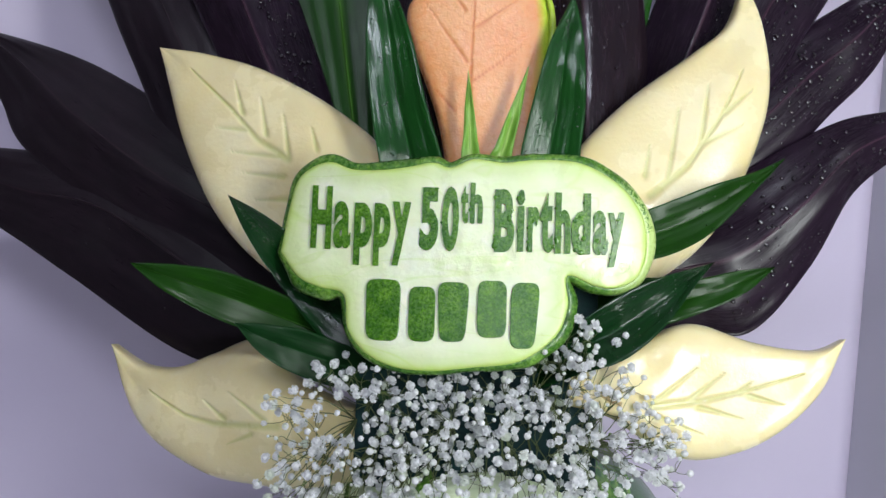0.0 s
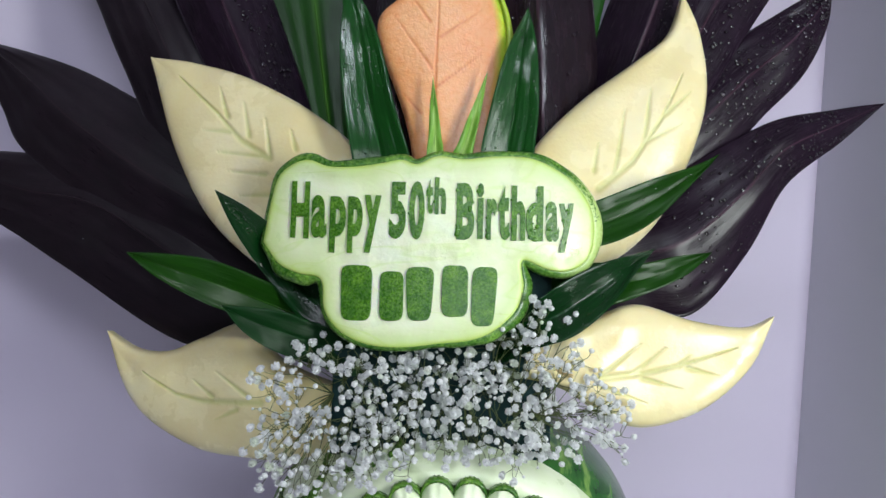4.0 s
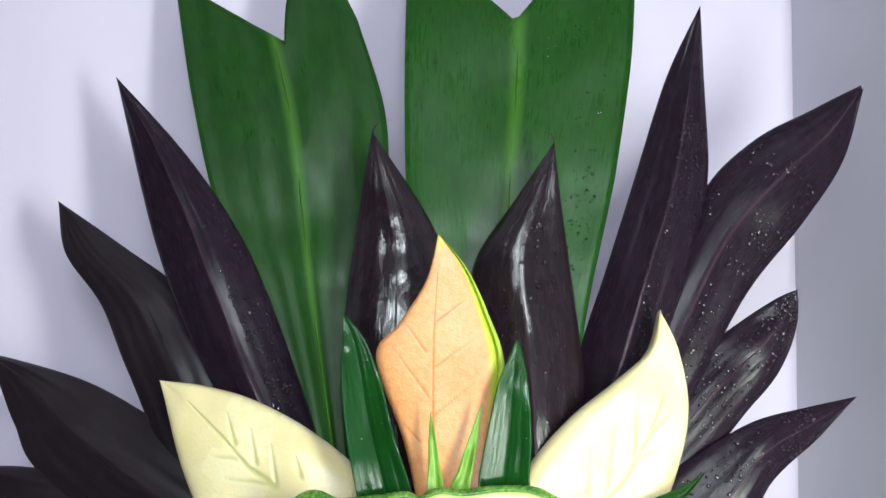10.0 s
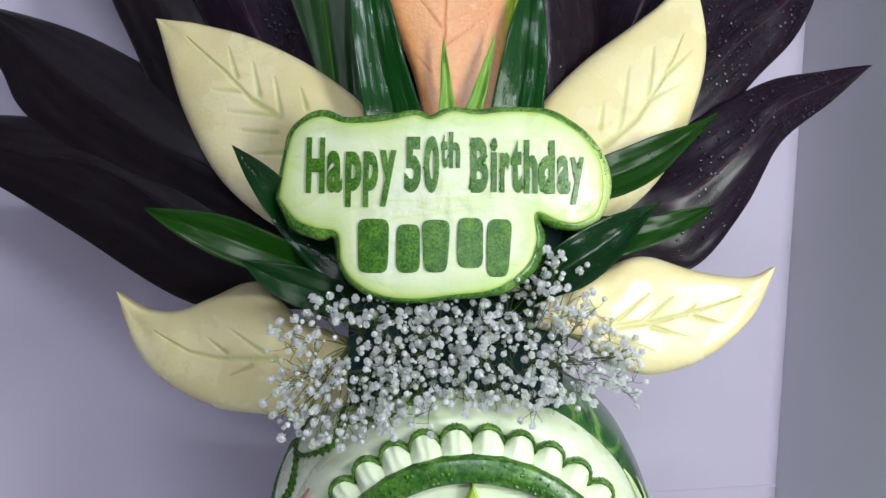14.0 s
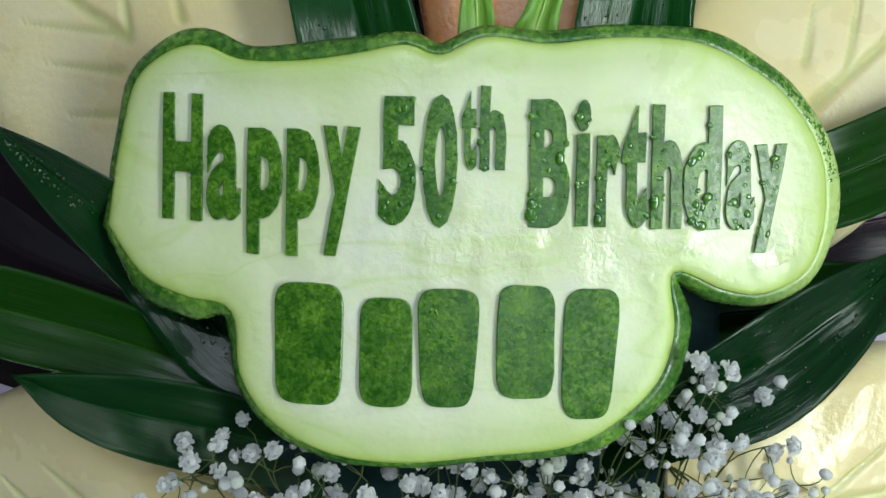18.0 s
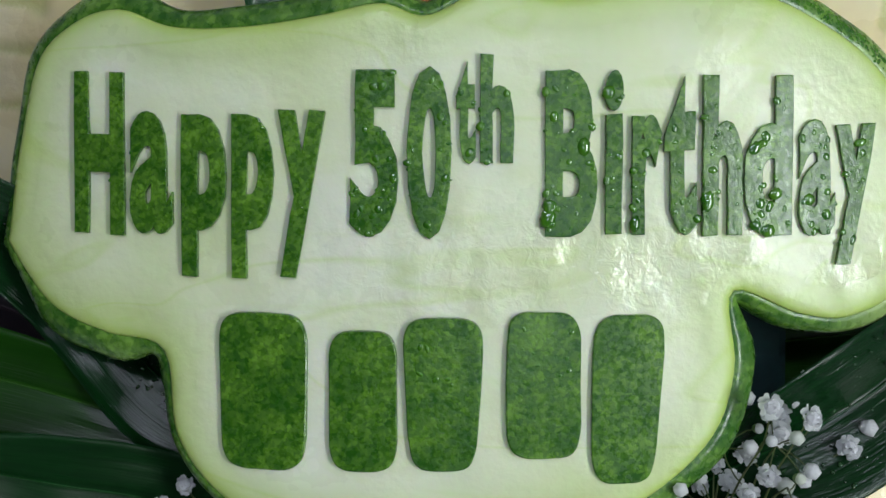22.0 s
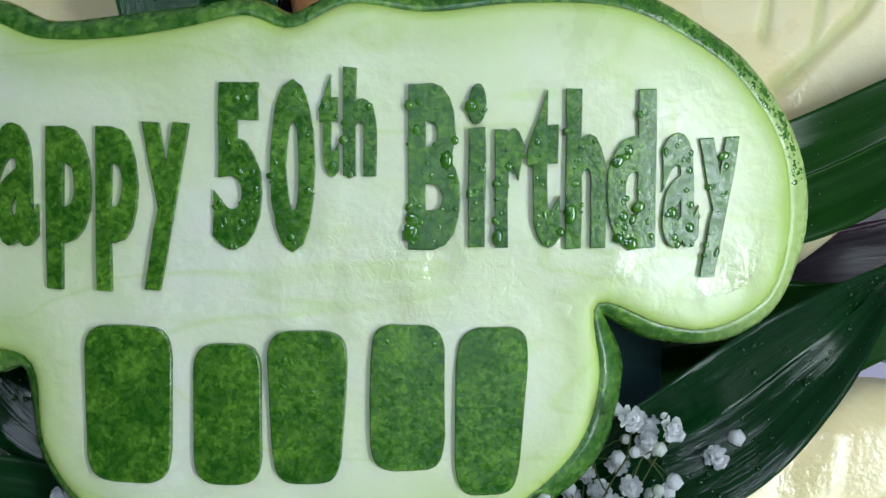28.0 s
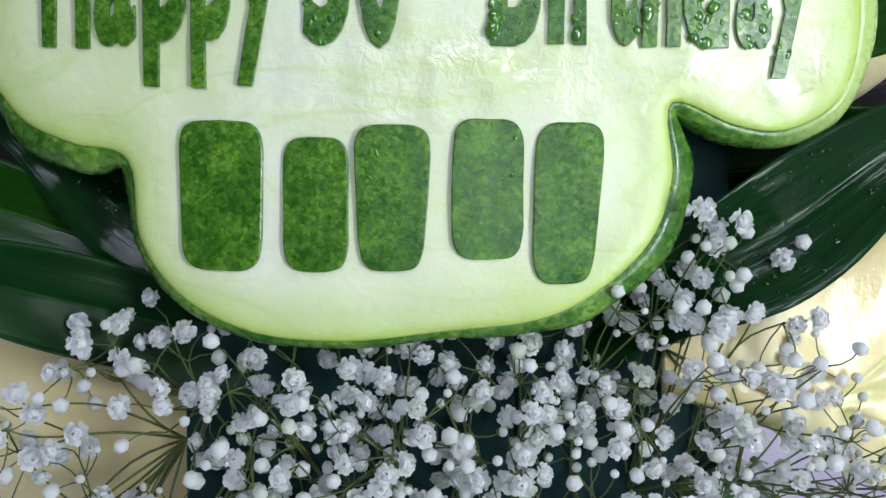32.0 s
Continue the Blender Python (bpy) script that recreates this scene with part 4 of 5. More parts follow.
plaque = tagged(new("carved_plaque"), "pale melon slab carved with green birthday lettering", "carved fruit")
face_rows = [(1.0, -INSET, 0.0, 0.30), (1.0, -0.0045, 0.0, 0.33), (1.0, -0.0033, 0.0, 0.37), (1.0, -0.0022, 0.0001, 0.43), (1.0, -0.0011, 0.0003, 0.55), (1.0, -0.0003, 0.0006, 0.80), (1.0, 0.0, 0.0010, 1.0), (1.0, -0.002, 0.005, 1.0)]


def inside(x, z, loop):
    """Whether a point lies within a closed loop."""
    a, b = loop, np.roll(loop, -1, 0)
    cross = ((a[:, 1] > z) != (b[:, 1] > z)) & (x < (b[:, 0] - a[:, 0]) * (z - a[:, 1]) / (b[:, 1] - a[:, 1] + 1e-12) + a[:, 0])
    return cross.sum() % 2 == 1


def wet(x, z):
    """How wet the cut face lies: a band under the first line of letters and the low end beside it."""
    return max(math.exp(-(((z - 1.143) / 0.011) ** 2)) * math.exp(-(((x - 0.010) / 0.045) ** 2)), math.exp(-(((z - 1.139) / 0.008) ** 2)) * math.exp(-(((x - 0.082) / 0.014) ** 2)))


def knife(x, z):
    """Shallow knife facets and hollows of the cut face."""
    v = 0.0006 * noise.noise(Vector((x * 60, z * 60, 0.3)))
    v += wet(x, z) * (0.0011 * noise.noise(Vector((x * 190, z * 110, 3.3))))
    return v


inner = ring - outward * INSET
spots = [Vector((float(p[0]), float(p[1]))) for p in inner]
for gx in np.arange(-0.105, 0.105, 0.0017):
    for gz in np.arange(1.08, 1.20, 0.0017):
        px, pz = gx + 0.0005 * noise.noise(Vector((gx * 900, gz * 900, 0))), gz
        if inside(px, pz, inner) and np.hypot(*(inner - (px, pz)).T).min() > 0.0011:
            spots.append(Vector((px, pz)))
flat, _, tris, *_ = geometry.delaunay_2d_cdt(spots, [(k, (k + 1) % 180) for k in range(180)], [], 1, 1e-6)
verts = [Vector((p.x, plaque_y(p.x, p.y), p.y)) - NORMAL * knife(p.x, p.y) for p in flat]
face = put("flesh", mesh_from("flesh", verts, [tuple(t) for t in tris], FLESH, True, {"edge": [0.30 * max(0.0, 1 - float(np.hypot(*(inner - (p.x, p.y)).T).min()) / 0.012) ** 1.7 for p in flat], "wet": [wet(p.x, p.y) for p in flat]}), plaque, None, "pale green wet melon flesh")
put("bevel", plaque_shell("bevel", face_rows, FLESH, False), plaque, None, "yellow-green cut edge")
rim_rows = [(1.0, -0.003, 0.0036, 0), (1.0, -0.0004, 0.0016, 0), (1.0, 0.05, 0.0012, 0), (1.0, 0.3, 0.0014, 0), (1.0, 0.6, 0.0020, 0), (1.0, 0.85, 0.0032, 0), (1.0, 1.0, 0.0056, 0), (1.0, 0.97, 0.010, 0), (1.0, 0.5, 0.016, 0), (1.0, -0.005, 0.021, 0), (0.5, 0.0, 0.023, 0), (0.02, 0.0, 0.024, 0)]
put("rind", plaque_shell("rind", rim_rows, RIND_DARK, False), plaque, None, "mottled dark green rind edge")


def flat_glyph(ch):
    """Outline mesh of one character, filled and extruded, in a box from -0.5 to 0.5 (x, z) and 0..1 deep (y)."""
    cu = bpy.data.curves.new("glyph", "FONT")
    cu.body, cu.size, cu.extrude, cu.offset, cu.resolution_u, cu.bevel_depth, cu.bevel_resolution = ch, 1.0, 0.1, 0.026 if ch in "ai" else 0.038, 4, 0.008, 1
    ob = bpy.data.objects.new("glyph", cu)
    scene.collection.objects.link(ob)
    deps = bpy.context.evaluated_depsgraph_get()
    me = bpy.data.meshes.new_from_object(ob.evaluated_get(deps))
    bpy.data.objects.remove(ob)
    bm = bmesh.new()
    bm.from_mesh(me)
    bpy.data.meshes.remove(me)
    bmesh.ops.remove_doubles(bm, verts=bm.verts[:], dist=1e-4)
    for _ in range(2):
        bmesh.ops.subdivide_edges(bm, edges=[e for e in bm.edges if e.calc_length() > 0.12], cuts=1)
    co = np.array([v.co for v in bm.verts])
    lo, hi = co.min(0), co.max(0)
    for v in bm.verts:
        q = [(v.co[i] - lo[i]) / max(1e-6, hi[i] - lo[i]) for i in range(3)]
        v.co = Vector((q[0] - 0.5, 1 - q[2], q[1] - 0.5))
    return bm


def on_plaque(bm, x, z, w, h, lean, proud, sunk, seed):
    """Lay a glyph on the plaque's face; its edges are cut by hand, a little uneven."""
    for v in bm.verts:
        px, pz = x + v.co.x * w + lean * v.co.z * h, z + v.co.z * h
        px += 0.0003 * noise.noise(Vector((px * 220, pz * 220, seed)))
        pz += 0.0003 * noise.noise(Vector((px * 220, pz * 220, seed + 9)))
        v.co = Vector((px, plaque_y(px, pz), pz)) + NORMAL * (proud - (proud + sunk) * v.co.y)
    return bm


LETTERS = [("H", -0.0792, 1.1629, 0.0114, 0.0326), ("a", -0.0676, 1.1595, 0.0094, 0.0244), ("p", -0.0561, 1.1552, 0.0096, 0.0320), ("p", -0.0457, 1.1555, 0.0089, 0.0320), ("y", -0.0355, 1.1562, 0.0099, 0.0325), ("5", -0.0208, 1.1644, 0.0097, 0.0320), ("0", -0.0097, 1.1644, 0.0090, 0.0330), ("t", -0.0024, 1.1721, 0.0039, 0.0197), ("h", 0.0037, 1.1729, 0.0067, 0.0207), ("B", 0.0185, 1.1643, 0.0104, 0.0316), ("i", 0.0270, 1.1644, 0.0036, 0.0313), ("r", 0.0336, 1.1601, 0.0060, 0.0231), ("t", 0.0404, 1.1634, 0.0067, 0.0304), ("h", 0.0490, 1.1634, 0.0081, 0.0308), ("d", 0.0583, 1.1629, 0.0101, 0.0309), ("a", 0.0686, 1.1586, 0.0079, 0.0226), ("y", 0.0769, 1.1550, 0.0087, 0.0273)]
wet_faces = []
for n, (ch, x, z, w, h) in enumerate(LETTERS):
    bm = on_plaque(flat_glyph(ch), x, z, w, h, 0.0, 0.0012, 0.002, n * 1.7)
    bm.normal_update()
    wet_faces += [(n, [v.co.copy() for v in f.verts], f.calc_area()) for f in bm.faces if f.normal.dot(NORMAL) > 0.9]
    part("letter", bm, RIND, plaque)


def bar_bm(taper, wave):
    """A plain rounded bar in the same unit box as a glyph."""
    bm = bmesh.new()
    n, rows = 48, []
    for depth, inset in ((1.0, -0.01), (0.3, 0.0), (0.05, 0.004), (0.0, 0.02)):
        row = []
        for k in range(n):
            a = 2 * math.pi * k / n
            c, s = math.cos(a), math.sin(a)
            x, z = abs(c) ** 0.5 * (1 if c > 0 else -1), abs(s) ** 0.3 * (1 if s > 0 else -1)
            row.append(bm.verts.new(((0.5 - inset) * x * (1 + taper * z) + wave * z, depth, (0.5 - inset * 0.6) * z)))
        rows.append(row)
    for r0, r1 in zip(rows, rows[1:]):
        for k in range(n):
            bm.faces.new((r0[k], r0[(k + 1) % n], r1[(k + 1) % n], r1[k]))
    inner = [bm.verts.new((v.co.x * 0.5, 0.0, v.co.z * 0.5)) for v in rows[-1]]
    for k in range(n):
        bm.faces.new((rows[-1][k], rows[-1][(k + 1) % n], inner[(k + 1) % n], inner[k]))
    bm.faces.new(inner)
    return bm


for n, (x, z, w, h, taper, wave) in enumerate([(-0.0436, 1.1174, 0.0214, 0.0319, 0.05, 0), (-0.0231, 1.1163, 0.0161, 0.0281, 0, 0), (-0.0069, 1.1179, 0.0176, 0.0306, 0.12, 0), (0.0132, 1.1198, 0.0174, 0.0292, 0, 0), (0.0298, 1.1169, 0.0162, 0.0336, 0.08, 0.05)]):
    part("raised_bar", on_plaque(bar_bm(taper, wave), x, z, w * 0.86, h * 0.97, 0.0, 0.0012, 0.002, 40 + n), RIND, plaque, smooth=False)


def letter_spots(first, last, low):
    """A chooser of spots on the fronts of some letters, with more of them low on each letter where low is high."""
    pool = [f for f in wet_faces if first <= f[0] <= last]
    weights = [f[2] for f in pool]

    def spot(r):
        while True:
            n, vs, _ = r.choices(pool, weights)[0]
            a, b, c = r.random(), r.random(), r.random()
            k = r.randrange(1, len(vs) - 1)
            p = (vs[0] * a + vs[k] * b + vs[k + 1] * c) / (a + b + c)
            if r.random() > low * ((p.z - LETTERS[n][2]) / LETTERS[n][4] + 0.5):
                return p - NORMAL * 0.0001, NORMAL.copy()
    return spot


def rim_spot(r):
    """A spot on the rounded rind edge at the wet end of the plaque."""
    while True:
        k, f = r.randrange(180), r.random()
        if ring[k][0] > 0.055 and ring[k][1] > 1.160:
            break
    q, j = r.uniform(0.1, 0.65), (k + 1) % 180
    way = outward[k] * (1 - f) + outward[j] * f
    x, z = ring[k] * (1 - f) + ring[j] * f + way * q * (rim_width[k] * (1 - f) + rim_width[j] * f)
    depth = float(np.interp(q, [0.05, 0.3, 0.6, 0.85, 1.0], [0.0012, 0.0014, 0.0020, 0.0032, 0.0056]))
    out = Vector((way[0], 0.0, way[1]))
    return Vector((x, plaque_y(x, z), z)) - NORMAL * (depth + knife(x, z)), (NORMAL + out * q * 0.8).normalized()


def bar_spot(r):
    px, pz = r.uniform(-0.012, 0.019), r.uniform(1.118, 1.131)
    if abs(px - 0.003) < 0.003:
        px += 0.008
    return Vector((px, plaque_y(px, pz), pz)) + NORMAL * 0.0011, NORMAL.copy()


droplets(plaque, letter_spots(9, 16, 0.75), 70, random.Random(5), 0.0007, 0.0015, BEAD_GREEN)
droplets(plaque, letter_spots(9, 16, 0.2), 460, random.Random(9), 0.0002, 0.0006, BEAD_GREEN)
droplets(plaque, letter_spots(5, 8, 0.4), 170, random.Random(11), 0.0002, 0.0009, BEAD_GREEN)
droplets(plaque, letter_spots(0, 4, 0.3), 60, random.Random(12), 0.0002, 0.0005, BEAD_GREEN)
droplets(plaque, rim_spot, 300, random.Random(13), 0.0002, 0.0007, BEAD_GREEN, 0.25)
droplets(plaque, bar_spot, 60, random.Random(14), 0.0002, 0.0008, BEAD_GREEN)

# ---- watermelon ----
MC = Vector((0.015, 0.045, 0.915))
NARROW = 0.95          # the melon is a little narrower towards the corner
melon = tagged(new("carved_watermelon"), "round watermelon carved with rings and a star, on the table", "carved fruit")


def lathe(name, profile, material, n, parent, label="", ripple=None, a0=0.0, a1=2 * math.pi):
    """A surface of revolution about the melon's front-to-back axis: profile of (radius, depth)."""
    verts, faces = [], []
    closed = abs(a1 - a0 - 2 * math.pi) < 1e-6
    cols = n if closed else n + 1
    for r, y in profile:
        for k in range(cols):
            a = a0 + (a1 - a0) * k / n
            dr, dy = ripple(r, a) if ripple else (0.0, 0.0)
            verts.append(MC + Vector(((r + dr) * math.cos(a) * (NARROW if name in ("rind", "flesh_band") and math.cos(a) > 0 else 1.0), y + dy, (r + dr) * math.sin(a) * (0.97 if math.sin(a) > 0 else 1.2))))
    for i in range(len(profile) - 1):
        for k in range(n):
            b = (k + 1) % cols
            faces.append((i * cols + k, i * cols + b, (i + 1) * cols + b, (i + 1) * cols + k))
    return put(name, mesh_from(name, verts, faces, material), parent, None, label)


def soft_dent(r, a):
    return 0.0008 * noise.noise(Vector((math.cos(a) * 3, math.sin(a) * 3, r * 40))), 0.0


lathe("rind", [(0.112, -0.066), (0.1195, -0.052), (0.1255, -0.03), (0.1285, -0.005), (0.1285, 0.02), (0.124, 0.05), (0.112, 0.08), (0.09, 0.105), (0.05, 0.12), (0.001, 0.124)], STRIPE_RIND, 120, melon, "dark green striped rind", soft_dent)
lathe("flesh_band", [(0.100, -0.078), (0.106, -0.079), (0.1105, -0.074), (0.1150, -0.064), (0.1185, -0.0545), (0.1180, -0.050)], PALE, 120, melon, "pale carved flesh band", soft_dent)
lathe("ring", [(0.0775, -0.097), (0.0778, -0.1016), (0.0784, -0.1024), (0.084, -0.1014), (0.0908, -0.0994), (0.0916, -0.0984), (0.092, -0.088)], RIND_RING, 120, melon, "dark green rind ring", soft_dent)
lathe("disc", [(0.0005, -0.1015), (0.03, -0.1012), (0.06, -0.0995), (0.0785, -0.096)], PALE, 96, melon, "pale flesh disc", soft_dent)
N_SC = 33
for k in range(N_SC):
    a = math.pi / 2 + (k + 0.5) * 2 * math.pi / N_SC
    half = math.pi / N_SC
    verts, faces = [], []
    rim_v, rim_f = [], []
    for i in range(7):
        q = i / 6
        for j in range(17):
            u = -1 + j / 8
            lim = 0.0915 + 0.0130 * math.sqrt(max(0.0, 1 - 0.86 * u * u))
            r = 0.0905 + (lim - 0.0905) * q
            y = -0.0935 + 0.0105 * q - 0.0035 * (1 - u * u) * math.sin(q * math.pi * 0.7) + 0.0008 * math.cos(u * 9.4) * q
            verts.append(MC + Vector((r * math.cos(a + u * half), y, r * math.sin(a + u * half) * 0.97)))
    for i in range(6):
        for j in range(16):
            o = i * 17 + j
            faces.append((o, o + 1, o + 18, o + 17))
    sc = put("scallop", mesh_from("scallop", verts, faces, PALE), melon)
    for j in range(17):
        u = -1 + j / 8
        lim = 0.0915 + 0.0130 * math.sqrt(max(0.0, 1 - 0.86 * u * u)) + 0.0007 * (j % 2)
        for dr, dy in ((-0.0008, 0.0), (0.0004, -0.0026), (0.0021, -0.0018), (0.0022, 0.002), (0.0012, 0.007)):
            r, y = lim + dr, -0.0838 + dy
            rim_v.append(MC + Vector((r * math.cos(a + u * half), y, r * math.sin(a + u * half) * 0.97)))
    for j in range(16):
        for i in range(4):
            o = j * 5 + i
            rim_f.append((o, o + 5, o + 6, o + 1))
    put("rim", mesh_from("rim", rim_v, rim_f, RIND_DARK), sc, None, "green rind edge")

star_bm = bmesh.new()
front, back_row = [], []
SX, SZ = 0.0, 0.0365
for k in range(64):
    a = math.pi / 2 + 2 * math.pi * k / 64
    c, q = math.cos(a), math.sin(a)
    ax, az = 0.0415 * math.copysign(abs(c) ** 3.0, c), 0.0410 * math.copysign(abs(q) ** 3.0, q)
    for row, y, grow in ((front, -0.1062, 0.97), (back_row, -0.098, 1.0)):
        row.append(star_bm.verts.new(MC + Vector((SX + ax * grow, y, SZ + az * grow))))
mid = star_bm.verts.new(MC + Vector((SX, -0.107, SZ)))
for k in range(64):
    j = (k + 1) % 64
    star_bm.faces.new((front[k], back_row[k], back_row[j], front[j]))
    star_bm.faces.new((mid, front[k], front[j]))
part("star", star_bm, STAR, melon, "yellow-green star inlay")


def body_radius(y):
    """The melon's outer radius at a depth."""
    return float(np.interp(y, [-0.066, -0.052, -0.03, -0.005, 0.02, 0.05], [0.112, 0.1195, 0.1255, 0.1285, 0.1285, 0.124]))


def on_body(a, y, lift):
    r = body_radius(y) + lift
    return MC + Vector((r * math.cos(a) * (NARROW if math.cos(a) > 0 else 1.0), y, r * math.sin(a) * (0.97 if math.sin(a) > 0 else 1.2)))


lathe("carved_side", [(body_radius(y) + 0.0016 - 0.0026 * (i in (0, 7)), y) for i, y in enumerate((-0.062, -0.056, -0.045, -0.032, -0.018, -0.004, 0.012, 0.020))], PALE, 60, melon, "pale flesh where the rind was cut away", soft_dent, 2.0, 4.3)
for n, (a, y, ha, hy, roll) in enumerate(((2.05, -0.048, 0.20, 0.016, 0.35), (2.42, -0.030, 0.17, 0.028, 0.25), (2.75, -0.022, 0.15, 0.030, 0.2), (3.06, -0.022, 0.15, 0.030, 0.1), (3.37, -0.020, 0.15, 0.030, 0.0), (2.60, 0.012, 0.13, 0.022, 0.2), (2.92, 0.014, 0.13, 0.022, 0.1))):
    verts, faces = [on_body(a, y, 0.0046)], []
    for q in (0.35, 0.7, 0.94):
        for k in range(28):
            w = 2 * math.pi * k / 28
            u, v = math.cos(w), math.copysign(abs(math.sin(w)) ** 1.4, math.sin(w))
            verts.append(on_body(a + q * ha * (u + roll * v), y + q * hy * v, 0.0046 - 0.0010 * q))
    for k in range(28):
        b = (k + 1) % 28
        faces.append((0, 1 + k, 1 + b))
        faces += [(1 + 28 * r + k, 29 + 28 * r + k, 29 + 28 * r + b, 1 + 28 * r + b) for r in range(2)]
    petal = put("petal", mesh_from("petal", verts, faces, PALE), melon, None, "pale carved petal with a green saw edge")
    ev, ef = [], []
    for k in range(56):
        w = 2 * math.pi * k / 56
        u, v = math.cos(w), math.copysign(abs(math.sin(w)) ** 1.4, math.sin(w))
        for q, lift in ((0.955, 0.0037), (1.0 + 0.08 * (k % 2), 0.0054), (1.0 + 0.10 * (k % 2), -0.001)):
            ev.append(on_body(a + q * ha * (u + roll * v), y + q * hy * v, lift))
    for k in range(56):
        b = (k + 1) % 56
        ef += [(k * 3 + r, b * 3 + r, b * 3 + r + 1, k * 3 + r + 1) for r in range(2)]
    put("saw_edge", mesh_from("saw_edge", ev, ef, RIND_DARK), petal)


def body_cut(name, material, a0, y0, a1, y1, half, lift, label):
    """A lens-shaped cut along the melon's side, from one place (angle, depth) to another."""
    verts, faces = [], []
    for i in range(13):
        q = i / 12
        for j in range(5):
            verts.append(on_body(a0 + (a1 - a0) * q, y0 + (y1 - y0) * q + half * (j - 2) / 2 * math.sin(math.pi * (q * 0.96 + 0.02)) ** 0.8, lift - 0.0009 * (1 - abs(j - 2) / 2)))
    for i in range(12):
        for j in range(4):
            o = i * 5 + j
            faces.append((o, o + 1, o + 6, o + 5))
    put(name, mesh_from(name, verts, faces, material), melon, None, label)


body_cut("pink_cut", PINK, 2.58, -0.0715, 2.94, -0.0690, 0.0075, 0.0022, "pink flesh showing in a deep cut")
for a0, y0, a1, y1, half in ((0.60, -0.054, -0.05, -0.052, 0.0045), (0.48, -0.040, -0.2, -0.040, 0.0045), (0.34, -0.026, -0.3, -0.026, 0.004)):
    body_cut("gouge", STRIP, a0, y0, a1, y1, half, -0.0035 + 0.0046, "pale gouge through the striped rind")


def ring_spot(r):
    a, q = r.uniform(0.1, math.pi - 0.1), r.uniform(0.0795, 0.0905)
    y = float(np.interp(q, [0.0788, 0.084, 0.0905, 0.0916], [-0.1030, -0.1022, -0.0992, -0.098]))
    return MC + Vector((q * math.cos(a), y, q * math.sin(a) * 0.97)), Vector((math.cos(a) * 0.3, -0.9, math.sin(a) * 0.3)).normalized()


droplets(melon, ring_spot, 300, random.Random(31), 0.0003, 0.0012, BEAD_GREEN)

# ---- small white flowers ----


def blossom_mesh(name, seed):
    """A ruffled double flower of about one unit across, on a small calyx."""
    r = random.Random(seed)
    verts, faces, mats = [], [], []
    for ring_n, tilt_deg, size, base in ((5, 4, 0.58, 0.02), (5, 30, 0.48, 0.10), (4, 56, 0.40, 0.16)):
        for k in range(ring_n):
            a = 2 * math.pi * (k + 0.5 * r.random()) / ring_n + ring_n
            tl = radians(tilt_deg + r.uniform(-12, 12))
            out = Vector((math.cos(a) * math.cos(tl), math.sin(a) * math.cos(tl), math.sin(tl)))
            side = Vector((-math.sin(a), math.cos(a), 0))
            nrm = side.cross(out)
            o = len(verts)
            for q, w, lift in ((0.1, 0.10, 0.0), (0.55, 0.50, 0.05), (0.9, 0.58, -0.02), (1.05, 0.30, -0.10)):
                for u in (-1, 0, 1):
                    notch = -0.10 if (u == 0 and q > 1) else 0.0
                    p = out * size * (q + notch) + side * u * w * size * 0.9 + nrm * (lift + 0.10 * u * u + r.uniform(-0.03, 0.03)) * size * 1.4
                    verts.append(p + Vector((0, 0, base)))
            for i in range(3):
                for j in range(2):
                    c = o + i * 3 + j
                    faces.append((c, c + 1, c + 4, c + 3))
                    mats.append(0)
    o = len(verts)
    for z, rad in ((-0.04, 0.22), (0.06, 0.34), (0.20, 0.37), (0.36, 0.29), (0.46, 0.10)):
        for k in range(8):
            w = rad * (0.90 + 0.18 * ((k + int(z * 20)) % 2)) * r.uniform(0.90, 1.10)
            verts.append(Vector((w * math.cos(k * math.pi / 4), w * math.sin(k * math.pi / 4), z + r.uniform(-0.02, 0.02))))
    for i in range(4):
        for k in range(8):
            j = (k + 1) % 8
            faces.append((o + i * 8 + k, o + i * 8 + j, o + i * 8 + 8 + j, o + i * 8 + 8 + k))
            mats.append(0)
    o = len(verts)
    for q, rad in ((-0.36, 0.05), (-0.26, 0.20), (-0.04, 0.27), (0.06, 0.12)):
        for k in range(6):
            verts.append(Vector((rad * math.cos(k * math.pi / 3), rad * math.sin(k * math.pi / 3), q)))
    for i in range(3):
        for k in range(6):
            j = (k + 1) % 6
            faces.append((o + i * 6 + k, o + i * 6 + j, o + i * 6 + 6 + j, o + i * 6 + 6 + k))
            mats.append(1)
    me = mesh_from(name, verts, faces, PETAL)
    me.materials.append(CALYX)
    me.polygons.foreach_set("material_index", mats)
    return me


